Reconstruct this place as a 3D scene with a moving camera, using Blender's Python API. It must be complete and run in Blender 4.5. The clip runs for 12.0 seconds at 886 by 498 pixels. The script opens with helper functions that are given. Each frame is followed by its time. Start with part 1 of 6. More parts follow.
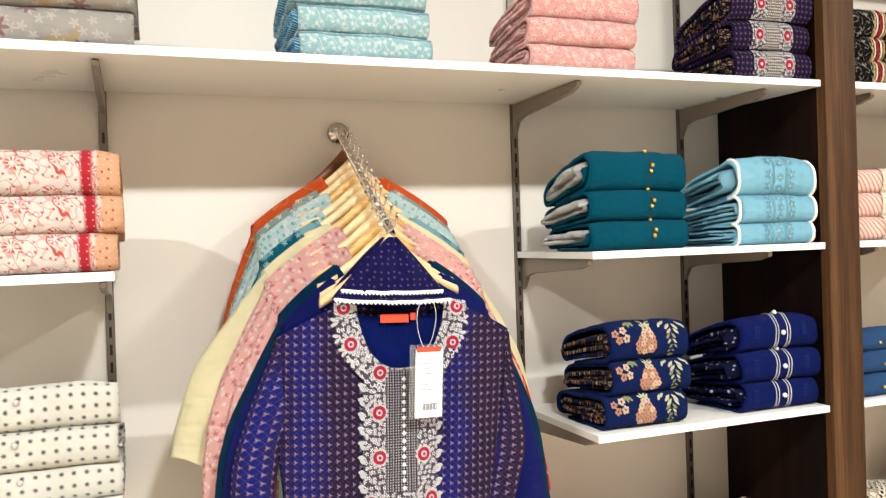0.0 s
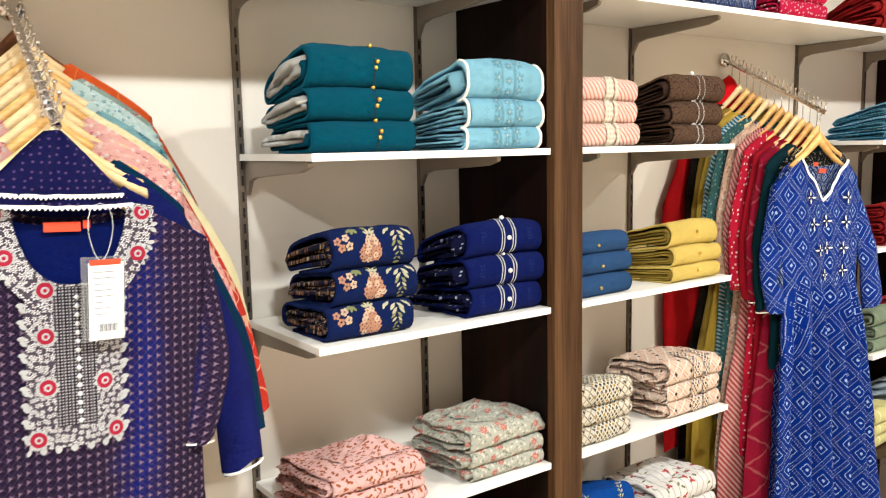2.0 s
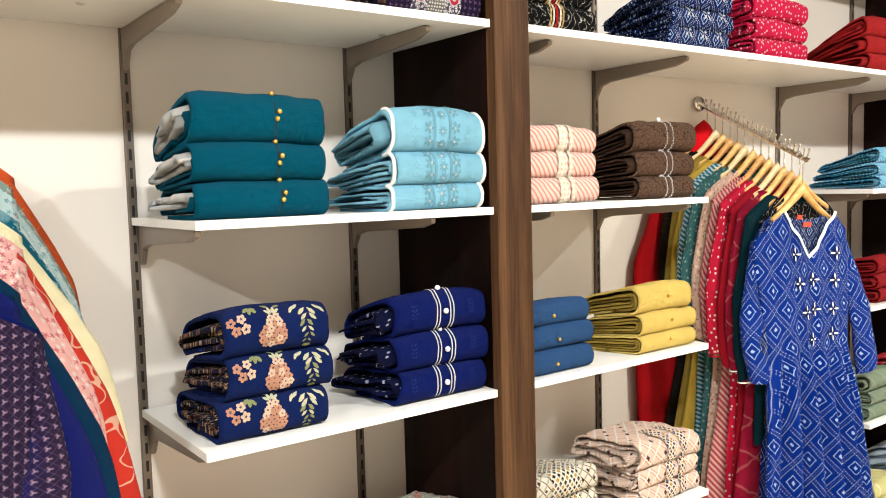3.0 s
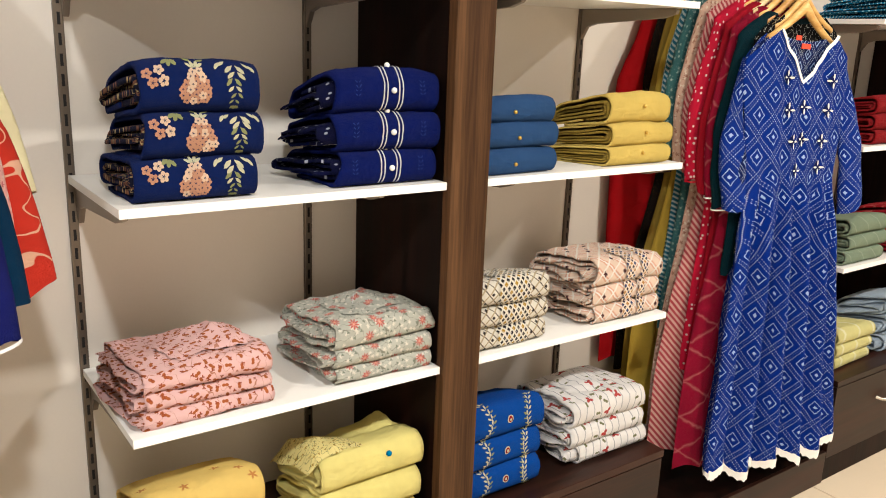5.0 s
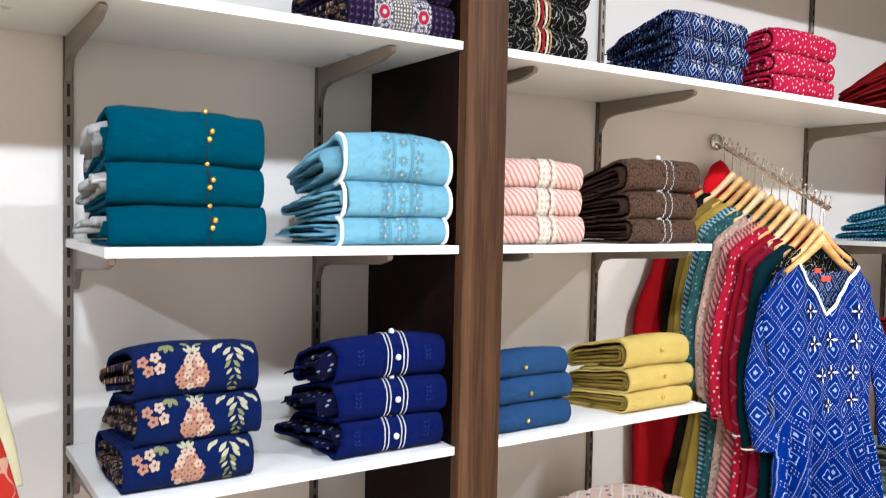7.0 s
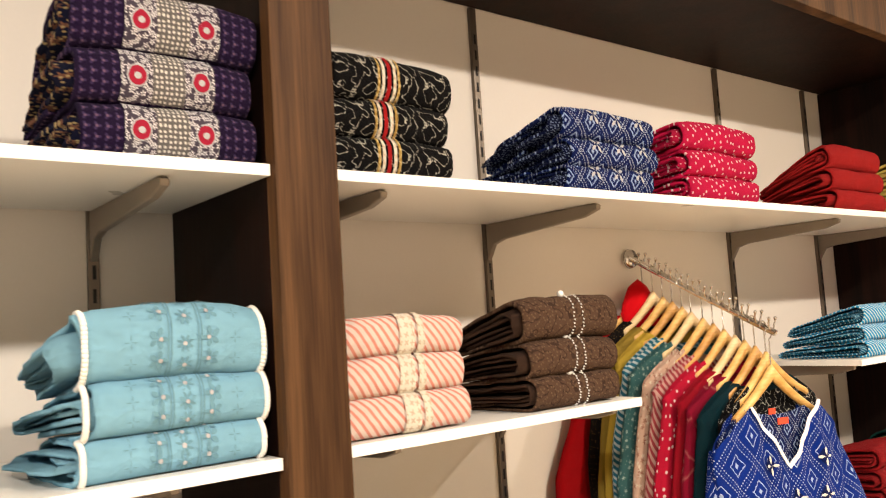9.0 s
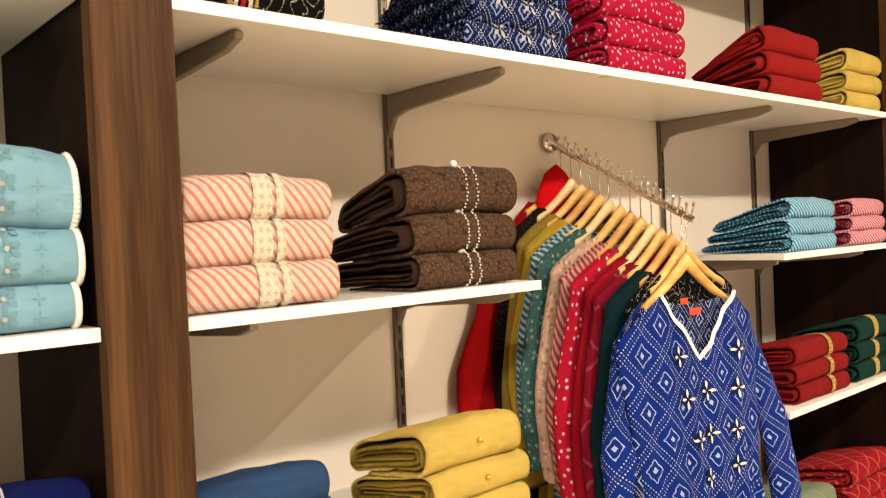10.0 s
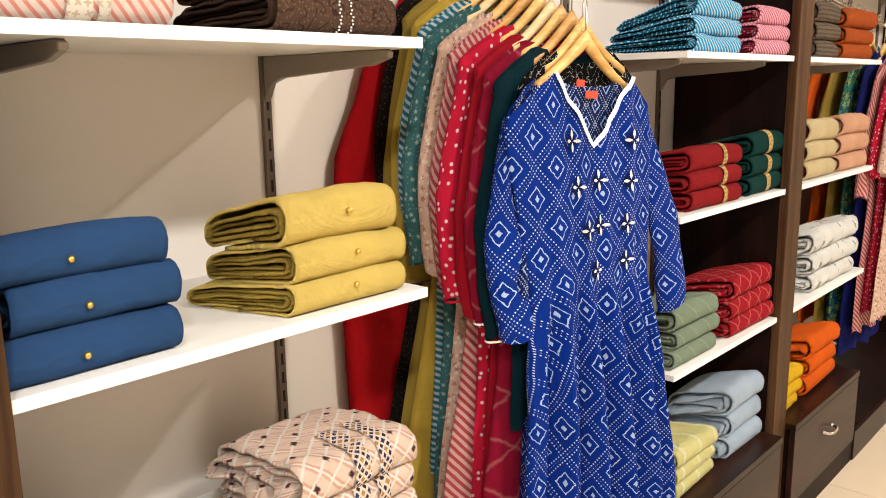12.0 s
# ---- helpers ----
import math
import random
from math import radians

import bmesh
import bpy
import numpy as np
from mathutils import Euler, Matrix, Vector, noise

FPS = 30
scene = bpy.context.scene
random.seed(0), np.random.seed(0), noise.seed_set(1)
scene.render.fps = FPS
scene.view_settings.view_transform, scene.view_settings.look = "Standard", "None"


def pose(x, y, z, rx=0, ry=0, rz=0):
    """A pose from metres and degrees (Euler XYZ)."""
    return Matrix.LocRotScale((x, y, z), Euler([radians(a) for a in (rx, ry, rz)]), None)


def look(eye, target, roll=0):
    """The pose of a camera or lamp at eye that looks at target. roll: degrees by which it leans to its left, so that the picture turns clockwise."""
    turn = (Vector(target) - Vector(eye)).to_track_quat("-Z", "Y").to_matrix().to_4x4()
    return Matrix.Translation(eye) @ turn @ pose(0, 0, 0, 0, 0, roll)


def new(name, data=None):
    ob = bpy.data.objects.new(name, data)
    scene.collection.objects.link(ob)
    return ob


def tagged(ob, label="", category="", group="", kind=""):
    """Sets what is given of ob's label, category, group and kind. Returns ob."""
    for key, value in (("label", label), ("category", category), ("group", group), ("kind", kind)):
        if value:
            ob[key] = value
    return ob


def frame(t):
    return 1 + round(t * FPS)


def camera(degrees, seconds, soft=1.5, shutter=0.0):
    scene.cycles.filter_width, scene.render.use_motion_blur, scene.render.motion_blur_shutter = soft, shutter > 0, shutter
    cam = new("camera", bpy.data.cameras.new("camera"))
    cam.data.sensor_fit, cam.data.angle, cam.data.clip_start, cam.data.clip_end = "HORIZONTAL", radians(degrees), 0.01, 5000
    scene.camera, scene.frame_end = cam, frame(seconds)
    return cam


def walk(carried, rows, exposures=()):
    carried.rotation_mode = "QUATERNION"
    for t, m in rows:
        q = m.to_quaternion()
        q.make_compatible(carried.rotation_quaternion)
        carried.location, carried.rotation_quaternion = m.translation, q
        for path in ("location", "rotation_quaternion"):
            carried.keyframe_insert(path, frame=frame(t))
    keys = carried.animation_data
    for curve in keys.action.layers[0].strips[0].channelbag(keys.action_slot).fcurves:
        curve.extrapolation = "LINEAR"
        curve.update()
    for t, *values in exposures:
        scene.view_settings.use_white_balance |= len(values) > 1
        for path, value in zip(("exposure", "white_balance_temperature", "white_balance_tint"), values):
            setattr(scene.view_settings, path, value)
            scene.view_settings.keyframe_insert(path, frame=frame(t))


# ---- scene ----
# A clothing shop: one long wall of shelving with folded kurtas and two sloping rails of hanging garments.
cam = camera(57.0, 12.0, 1.0, 0.2)
PATH = [
    (0, (0.076, 0.1, 1.485), (0.785, 1.97, 1.465), -1.9),
    (0.5, (0.113, 0.078, 1.476), (0.914, 1.903, 1.306), -2.0),
    (1, (0.135, 0.066, 1.466), (1.047, 1.828, 1.217), -2.1),
    (1.5, (0.164, 0.068, 1.46), (1.212, 1.745, 1.163), -1.5),
    (2, (0.234, 0.148, 1.463), (1.399, 1.754, 1.212), -1.1),
    (2.5, (0.347, 0.256, 1.495), (1.595, 1.811, 1.33), -1.7),
    (3, (0.486, 0.27, 1.498), (1.67, 1.875, 1.343), -1.5),
    (3.5, (0.589, 0.251, 1.457), (1.718, 1.878, 1.181), -1.9),
    (3.7, (0.614, 0.244, 1.45), (1.725, 1.867, 1.089), -1.2),
    (5.3, (0.625, 0.28, 1.339), (1.772, 1.842, 0.844), 2.7),
    (5.5, (0.634, 0.286, 1.341), (1.781, 1.848, 0.846), 3.0),
    (6, (0.644, 0.29, 1.342), (1.783, 1.871, 0.891), 3.3),
    (6.5, (0.66, 0.303, 1.425), (1.758, 1.956, 1.178), 2.5),
    (7, (0.697, 0.295, 1.514), (1.792, 1.967, 1.422), 1.2),
    (7.2, (0.72, 0.318, 1.537), (1.841, 1.974, 1.512), 0.9),
    (8.8, (0.987, 0.579, 1.609), (2.229, 2.133, 1.815), -3.9),
    (9, (1.055, 0.584, 1.606), (2.301, 2.138, 1.783), -3.6),
    (9.5, (1.181, 0.609, 1.566), (2.449, 2.154, 1.645), -3.2),
    (10, (1.229, 0.621, 1.537), (2.552, 2.121, 1.497), -2.6),
    (10.5, (1.279, 0.631, 1.481), (2.654, 2.071, 1.295), -2.0),
    (11, (1.3, 0.662, 1.43), (2.728, 2.032, 1.142), -1.1),
    (11.5, (1.33, 0.678, 1.397), (2.777, 2.012, 1.039), -0.7),
    (12, (1.346, 0.677, 1.383), (2.794, 2.0, 0.995), -0.9),
]
EXPOSURES = [(0, -0.03, 6050, 3), (1.5, 0.02, 6200, 2), (2.5, 0.06, 5950, 3), (3.0, 0.10, 5950, 3), (3.5, 0.02, 7050, 4), (5.5, -0.25, 5850, 6), (7.2, 0.03, 5150, 6), (8.8, -0.05, 7000, 10), (9.5, -0.12, 7400, 12), (10.8, -0.14, 8200, 5), (11.6, -0.12, 7900, 5), (12, -0.08, 6300, 8)]
walk(cam, [(t, look(eye, target, roll)) for t, eye, target, roll in PATH], EXPOSURES)

# ---- light: recessed ceiling spots of the shop, and their bounce ----
world = bpy.data.worlds.new("world")
scene.world = world
world.use_nodes = True
world.node_tree.nodes["Background"].inputs[0].default_value = (0.9, 0.93, 1.0, 1)
world.node_tree.nodes["Background"].inputs[1].default_value = 0.02
CEIL = 2.85
LAMPS = [(-1.3, -0.3, 82, (1.0, 0.97, 0.95)), (0.55, -0.35, 74, (1.0, 0.97, 0.95)), (2.3, -0.25, 64, (1.0, 0.92, 0.84)),
         (4.1, -0.3, 58, (1.0, 0.92, 0.84)), (6.0, -0.3, 58, (1.0, 0.92, 0.84))]

# ---- materials ----
def rgb(c):
    return (*[((v / 255) / 12.92 if v / 255 <= 0.04045 else ((v / 255 + 0.055) / 1.055) ** 2.4) for v in c], 1)


class Nodes:
    """A material's node tree with short calls."""
    def __init__(self, name):
        self.mat = bpy.data.materials.new(name)
        self.mat.use_nodes = True
        self.tree = self.mat.node_tree
        self.bsdf = self.tree.nodes["Principled BSDF"]

    def add(self, kind, **sets):
        n = self.tree.nodes.new(kind)
        for k, v in sets.items():
            setattr(n, k, v)
        return n

    def plug(self, a, b):
        self.tree.links.new(a, b)

    def put(self, socket, v):
        if isinstance(v, bpy.types.NodeSocket):
            self.plug(v, socket)
        else:
            socket.default_value = v

    def math(self, op, a, b=0.0, c=None):
        n = self.add("ShaderNodeMath", operation=op)
        self.put(n.inputs[0], a)
        self.put(n.inputs[1], b)
        if c is not None:
            self.put(n.inputs[2], c)
        return n.outputs[0]

    def mix(self, f, a, b):
        n = self.add("ShaderNodeMix", data_type="RGBA")
        self.put(n.inputs[0], f)
        self.put(n.inputs[6], a)
        self.put(n.inputs[7], b)
        return n.outputs[2]

    def noise(self, vec, scale, detail=3.0, rough=0.55):
        n = self.add("ShaderNodeTexNoise")
        self.plug(vec, n.inputs["Vector"])
        n.inputs["Scale"].default_value = scale
        n.inputs["Detail"].default_value = detail
        n.inputs["Roughness"].default_value = rough
        return n.outputs["Fac"]

    def ramp(self, f, lo, hi):
        n = self.add("ShaderNodeMapRange", interpolation_type="SMOOTHSTEP")
        self.put(n.inputs[0], f)
        n.inputs[1].default_value, n.inputs[2].default_value = lo, hi
        return n.outputs[0]

    def scaled(self, vec, s):
        n = self.add("ShaderNodeMapping")
        self.plug(vec, n.inputs[0])
        n.inputs["Scale"].default_value = s
        return n.outputs[0]

    def bump(self, height, strength, distance):
        n = self.add("ShaderNodeBump")
        n.inputs["Strength"].default_value = strength
        n.inputs["Distance"].default_value = distance
        self.plug(height, n.inputs["Height"])
        self.plug(n.outputs[0], self.bsdf.inputs["Normal"])


def plain(name, c, rough=0.5, metal=0.0, spots=0.06, scale=9.0):
    """Paint, plastic or metal with faint blotches, fine grain and uneven gloss."""
    n = Nodes(name)
    co = n.add("ShaderNodeTexCoord").outputs["Object"]
    f = n.noise(co, scale, 4)
    g = n.noise(co, 160, 2)
    k = n.math("MULTIPLY_ADD", f, 2 * spots, 1 - spots)
    k = n.math("MULTIPLY", k, n.math("MULTIPLY_ADD", g, 0.04, 0.98))
    hsv = n.add("ShaderNodeHueSaturation")
    hsv.inputs["Color"].default_value = rgb(c)
    n.plug(k, hsv.inputs["Value"])
    n.plug(hsv.outputs[0], n.bsdf.inputs["Base Color"])
    n.plug(n.math("MULTIPLY_ADD", f, 0.14, rough - 0.07), n.bsdf.inputs["Roughness"])
    n.bsdf.inputs["Metallic"].default_value = metal
    n.bump(g, 0.12, 0.0006)
    return n.mat


def wood(name, dark, light, stretch, rough=0.35, fine=1.0, gloss=0.5):
    """Wood or wood laminate: long grain along the axis with the small stretch."""
    n = Nodes(name)
    co = n.add("ShaderNodeTexCoord").outputs["Object"]
    a = n.noise(n.scaled(co, stretch), 14 * fine, 5, 0.6)
    b = n.noise(n.scaled(co, tuple(3 * s for s in stretch)), 40 * fine, 3, 0.6)
    f = n.math("ADD", n.math("MULTIPLY", n.ramp(a, 0.38, 0.64), 0.7), n.math("MULTIPLY", n.ramp(b, 0.35, 0.7), 0.35))
    n.plug(n.mix(f, rgb(dark), rgb(light)), n.bsdf.inputs["Base Color"])
    n.plug(n.math("MULTIPLY_ADD", b, 0.15, rough - 0.05), n.bsdf.inputs["Roughness"])
    n.bsdf.inputs["Specular IOR Level"].default_value = gloss
    n.bump(b, 0.15, 0.0006)
    return n.mat


def dye(c):
    """A cloth colour: deep dyes take up more light than pale ones."""
    r = rgb(c)
    k = 0.60 + 0.34 * max(r[:3])
    return (r[0] * k, r[1] * k, r[2] * k, 1)


def fabric(name, base, layers=(), rough=0.88, sheen=0.015, weave=620.0):
    """Cloth whose print lies in the cloth's own metres (UV). Layers: (kind, colour, numbers...)."""
    n = Nodes(name)
    uv = n.add("ShaderNodeTexCoord").outputs["UV"]
    col = dye(base)
    f = n.noise(uv, 14, 3)
    hsv = n.add("ShaderNodeHueSaturation")
    hsv.inputs["Color"].default_value = col
    n.plug(n.math("MULTIPLY_ADD", f, 0.34, 0.83), hsv.inputs["Value"])
    col = hsv.outputs[0]
    sep = n.add("ShaderNodeSeparateXYZ")
    n.plug(uv, sep.inputs[0])
    u, v = sep.outputs[0], sep.outputs[1]
    for kind, c, *a in layers:
        mask = None
        if kind == "stripe":           # direction u, direction v, period, share
            q = n.math("ADD", n.math("MULTIPLY", u, a[0]), n.math("MULTIPLY", v, a[1]))
            wob = n.math("MULTIPLY_ADD", n.noise(uv, 25, 2), 0.25 * a[2], 0.0)
            q = n.math("FRACT", n.math("DIVIDE", n.math("ADD", q, wob), a[2]))
            q = n.math("ABSOLUTE", n.math("SUBTRACT", q, 0.5))
            soft = a[4] if len(a) > 4 else 0.05
            mask = n.ramp(q, 0.5 * a[3] + soft, 0.5 * a[3] - soft)
        elif kind in ("dot", "flower"):   # count per metre, radius in cells, disorder, petals
            vor = n.add("ShaderNodeTexVoronoi", voronoi_dimensions="2D")
            n.plug(uv, vor.inputs["Vector"])
            vor.inputs["Scale"].default_value = a[0]
            vor.inputs["Randomness"].default_value = a[2]
            d = vor.outputs["Distance"]
            if kind == "flower":
                sub = n.add("ShaderNodeVectorMath", operation="SUBTRACT")
                n.plug(uv, sub.inputs[0])
                n.plug(vor.outputs["Position"], sub.inputs[1])
                s2 = n.add("ShaderNodeSeparateXYZ")
                n.plug(sub.outputs[0], s2.inputs[0])
                ang = n.math("ARCTAN2", s2.outputs[1], s2.outputs[0])
                sp = n.add("ShaderNodeSeparateColor")
                n.plug(vor.outputs["Color"], sp.inputs[0])
                ang = n.math("ADD", ang, n.math("MULTIPLY", sp.outputs[0], 6.0 * a[2]))
                pet = n.math("MULTIPLY_ADD", n.math("COSINE", n.math("MULTIPLY", ang, a[3])), 0.32, 0.68)
                d = n.math("DIVIDE", d, pet)
            mask = n.ramp(d, a[1] + 0.035, a[1] - 0.035)
        elif kind == "dotline":        # period, dots to a period, radius, slant: crossing lines of round dots
            mask = None
            for sg in (1, -1):
                al = n.math("DIVIDE", n.math("ADD", u, n.math("MULTIPLY", v, sg * a[3])), a[0])
                ac = n.math("DIVIDE", n.math("SUBTRACT", u, n.math("MULTIPLY", v, sg * a[3])), a[0])
                d1 = n.math("FRACT", al)
                d1 = n.math("ABSOLUTE", n.math("SUBTRACT", n.math("ABSOLUTE", n.math("SUBTRACT", d1, 0.5)), a[4] if len(a) > 4 else 0.0))
                d2 = n.math("DIVIDE", n.math("ABSOLUTE", n.math("SUBTRACT", n.math("FRACT", n.math("MULTIPLY", ac, a[1])), 0.5)), a[1])
                d = n.math("SQRT", n.math("ADD", n.math("MULTIPLY", d1, d1), n.math("MULTIPLY", d2, d2)))
                mk = n.ramp(d, a[2] * 1.25, a[2] * 0.75)
                mask = mk if mask is None else n.math("MAXIMUM", mask, mk)
        elif kind == "cellring":       # period, radius, line, slant: a small nested diamond in each diamond of the lattice
            pp = n.math("SUBTRACT", n.math("FRACT", n.math("DIVIDE", n.math("ADD", u, n.math("MULTIPLY", v, a[3])), a[0])), 0.5)
            qq = n.math("SUBTRACT", n.math("FRACT", n.math("DIVIDE", n.math("SUBTRACT", u, n.math("MULTIPLY", v, a[3])), a[0])), 0.5)
            pp = n.math("SUBTRACT", n.math("FRACT", n.math("ADD", pp, 1.0)), 0.5)
            qq = n.math("SUBTRACT", n.math("FRACT", n.math("ADD", qq, 1.0)), 0.5)
            d = n.math("MAXIMUM", n.math("ABSOLUTE", pp), n.math("ABSOLUTE", qq))
            d = n.math("ADD", d, n.math("MULTIPLY_ADD", n.noise(uv, 120, 1), 0.08, -0.04))
            rg = n.math("LESS_THAN", n.math("ABSOLUTE", n.math("SUBTRACT", d, a[1])), a[2])
            mask = n.math("MAXIMUM", rg, n.math("LESS_THAN", d, a[1] * 0.3))
        elif kind == "diamond":        # period, half size, slant, shift: rows of filled diamonds
            pp = n.math("SUBTRACT", n.math("FRACT", n.math("ADD", n.math("DIVIDE", n.math("ADD", u, n.math("MULTIPLY", v, a[2])), a[0]), a[3])), 0.5)
            qq = n.math("SUBTRACT", n.math("FRACT", n.math("ADD", n.math("DIVIDE", n.math("SUBTRACT", u, n.math("MULTIPLY", v, a[2])), a[0]), a[3])), 0.5)
            d = n.math("MAXIMUM", n.math("ABSOLUTE", pp), n.math("ABSOLUTE", qq))
            d = n.math("ADD", d, n.math("MULTIPLY_ADD", n.noise(uv, 160, 1), 0.12, -0.06))
            mask = n.ramp(d, a[1] + 0.04, a[1] - 0.04)
        elif kind == "scroll":         # count per metre, width: winding lines
            w = n.noise(uv, a[0], 1.0, 0.4)
            mask = n.ramp(n.math("ABSOLUTE", n.math("SUBTRACT", w, 0.5)), a[1], a[1] * 0.5)
        elif kind == "blotch":         # count per metre, threshold
            mask = n.ramp(n.noise(uv, a[0], 3), a[1] - 0.04, a[1] + 0.04)
        elif kind == "band":           # along u: middle, half width
            mask = n.ramp(n.math("ABSOLUTE", n.math("SUBTRACT", u, a[0])), a[1] + 0.004, a[1] - 0.004)
        col = n.mix(mask, col, dye(c))
    n.plug(col, n.bsdf.inputs["Base Color"])
    n.bsdf.inputs["Roughness"].default_value = rough
    n.bsdf.inputs["Sheen Weight"].default_value = sheen
    n.bsdf.inputs["Sheen Roughness"].default_value = 0.5
    n.bsdf.inputs["Specular IOR Level"].default_value = 0.07
    w1 = n.math("SINE", n.math("MULTIPLY", u, weave * 6.283))
    w2 = n.math("SINE", n.math("MULTIPLY", v, weave * 6.283))
    w = n.math("ADD", n.math("MULTIPLY", n.math("MULTIPLY", w1, w2), 0.3), n.math("ADD", n.math("MULTIPLY", n.noise(uv, 38, 5, 0.62), 4.0), n.math("MULTIPLY", n.math("ABSOLUTE", n.math("SUBTRACT", n.noise(n.scaled(uv, (1.0, 1.7, 1.0)), 15, 3, 0.5), 0.5)), -7.0)))
    n.bump(w, 1.0, 0.0022)
    return n.mat


WALL = plain("wall_laminate", (222, 214, 204), 0.45, 0, 0.03, 3)
PAINT = plain("wall_paint", (226, 216, 200), 0.7, 0, 0.05, 2)
FARWALL = plain("grey_wall_laminate", (214, 207, 198), 0.6, 0, 0.06, 2)
WHITE = plain("white_laminate", (233, 230, 224), 0.3, 0, 0.03, 5)
EDGE = plain("white_edge_band", (238, 235, 229), 0.35, 0, 0.02, 8)
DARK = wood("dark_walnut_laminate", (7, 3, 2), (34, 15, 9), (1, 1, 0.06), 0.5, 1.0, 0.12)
# walnut like DARK; gloss on the front faces is put into a lighter brown
POST = wood("walnut_gloss_lightened", (52, 33, 19), (94, 66, 42), (1, 1, 0.035), 0.5, 1.5, 0.12)
BASE = wood("drawer_walnut_laminate", (22, 10, 6), (52, 27, 18), (0.06, 1, 1), 0.36, 1.0, 0.25)
STEEL = plain("grey_steel", (150, 142, 132), 0.38, 0.7, 0.08, 20)
SLOT = plain("upright_bronze", (112, 102, 92), 0.4, 0.75, 0.15, 30)
BLACK = plain("slot_black", (14, 12, 11), 0.8)
BRACKET = plain("bracket_paint", (136, 125, 113), 0.4, 0.3, 0.08, 20)
CHROME = plain("chrome", (205, 200, 195), 0.16, 1.0, 0.1, 30)
GOLD = plain("gold_metal", (214, 176, 90), 0.3, 0.9, 0.1, 60)
PEARL = plain("pearl_button", (225, 225, 222), 0.25)
HANGER = wood("hanger_beech", (190, 140, 70), (232, 192, 122), (0.12, 1, 1), 0.4, 1.6)
FLOOR = plain("floor_tile_beige", (214, 196, 170), 0.22, 0, 0.06, 3)
GROUT = plain("floor_joint", (170, 150, 128), 0.7)
CEILING = plain("ceiling_paint", (235, 230, 222), 0.8)
GLOW = Nodes("lamp_diffuser")
GLOW.bsdf.inputs["Emission Color"].default_value = (1, 0.92, 0.8, 1)
GLOW.bsdf.inputs["Emission Strength"].default_value = 6
LACE = plain("white_lace", (236, 232, 224), 0.85, 0, 0.06, 200)
LABEL = plain("orange_woven_label", (214, 66, 34), 0.7)
PAPER = plain("tag_paper", (236, 236, 232), 0.6, 0, 0.02)
INK = plain("tag_ink", (128, 128, 132), 0.7)
CLEAR = Nodes("tag_sleeve_plastic")
CLEAR.bsdf.inputs["Transmission Weight"].default_value = 0.92
CLEAR.bsdf.inputs["Roughness"].default_value = 0.12
CLEAR.bsdf.inputs["Base Color"].default_value = (0.82, 0.84, 0.88, 1)

# ---- building helpers ----
def part(name, bm, material, parent=None, label="", smooth=False):
    """Links a bmesh as one mesh object, under a thing or a part."""
    me = bpy.data.meshes.new(name)
    for f in bm.faces:
        f.smooth = smooth
    bm.to_mesh(me)
    bm.free()
    me.materials.append(material)
    ob = new(name, me)
    if parent:
        ob.parent = parent
    if label:
        ob["label"] = label
    return ob


def box(x0, x1, y0, y1, z0, z1, bevel=0.0):
    bm = bmesh.new()
    bmesh.ops.create_cube(bm, size=1)
    for v in bm.verts:
        v.co = Vector((x0 + (v.co.x + 0.5) * (x1 - x0), y0 + (v.co.y + 0.5) * (y1 - y0), z0 + (v.co.z + 0.5) * (z1 - z0)))
    if bevel:
        bmesh.ops.bevel(bm, geom=bm.edges[:], offset=bevel, segments=2, affect="EDGES", profile=0.6)
    return bm


def sweep(points, radius, sides=8, bm=None, closed_ends=True):
    """A round bar along points; radius may be a list."""
    bm = bm or bmesh.new()
    pts = [Vector(p) for p in points]
    rings = []
    up = Vector((0.3, 0.2, 0.93))
    for i, p in enumerate(pts):
        d = (pts[min(i + 1, len(pts) - 1)] - pts[max(i - 1, 0)]).normalized()
        s = d.cross(up)
        if s.length < 0.05:
            s = d.cross(Vector((1, 0, 0)))
        s.normalize()
        w = s.cross(d)
        r = radius[i] if isinstance(radius, (list, tuple)) else radius
        rings.append([bm.verts.new(p + r * (math.cos(6.2832 * k / sides) * s + math.sin(6.2832 * k / sides) * w)) for k in range(sides)])
    for a, b in zip(rings, rings[1:]):
        for k in range(sides):
            bm.faces.new((a[k], a[(k + 1) % sides], b[(k + 1) % sides], b[k]))
    if closed_ends:
        bm.faces.new(rings[0])
        bm.faces.new(rings[-1][::-1])
    return bm


def ball(at, r, bm=None, flat=1.0, seg=10):
    bm = bm or bmesh.new()
    bmesh.ops.create_uvsphere(bm, u_segments=seg, v_segments=6, radius=r, matrix=Matrix.Translation(at) @ Matrix.Diagonal((1, flat, 1, 1)))
    return bm


def empty(name, m, label, category, group=""):
    ob = new(name)
    ob.empty_display_size = 0.05
    ob.matrix_basis = m
    return tagged(ob, label, category, group)


def wob(x, y, z):
    return noise.noise(Vector((x, y, z)))


def lerp_list(table, z):
    """Value at z in a list of (z, value) that falls in z."""
    if z >= table[0][0]:
        return table[0][1]
    for (za, a), (zb, b) in zip(table, table[1:]):
        if z >= zb:
            k = (za - z) / (za - zb)
            k = k * k * (3 - 2 * k)
            return a + (b - a) * k
    return table[-1][1]


# ---- structure ----
WALL_Y, FRONT, BASE_Y = 1.85, 1.505, 1.465
Z1, Z2, Z3, Z4, Z5 = 1.816, 1.453, 1.087, 0.712, 0.354
SOFFIT = 2.272
POSTS = [(-0.70, -0.60), (1.525, 1.616), (3.688, 3.79), (5.86, 5.96)]


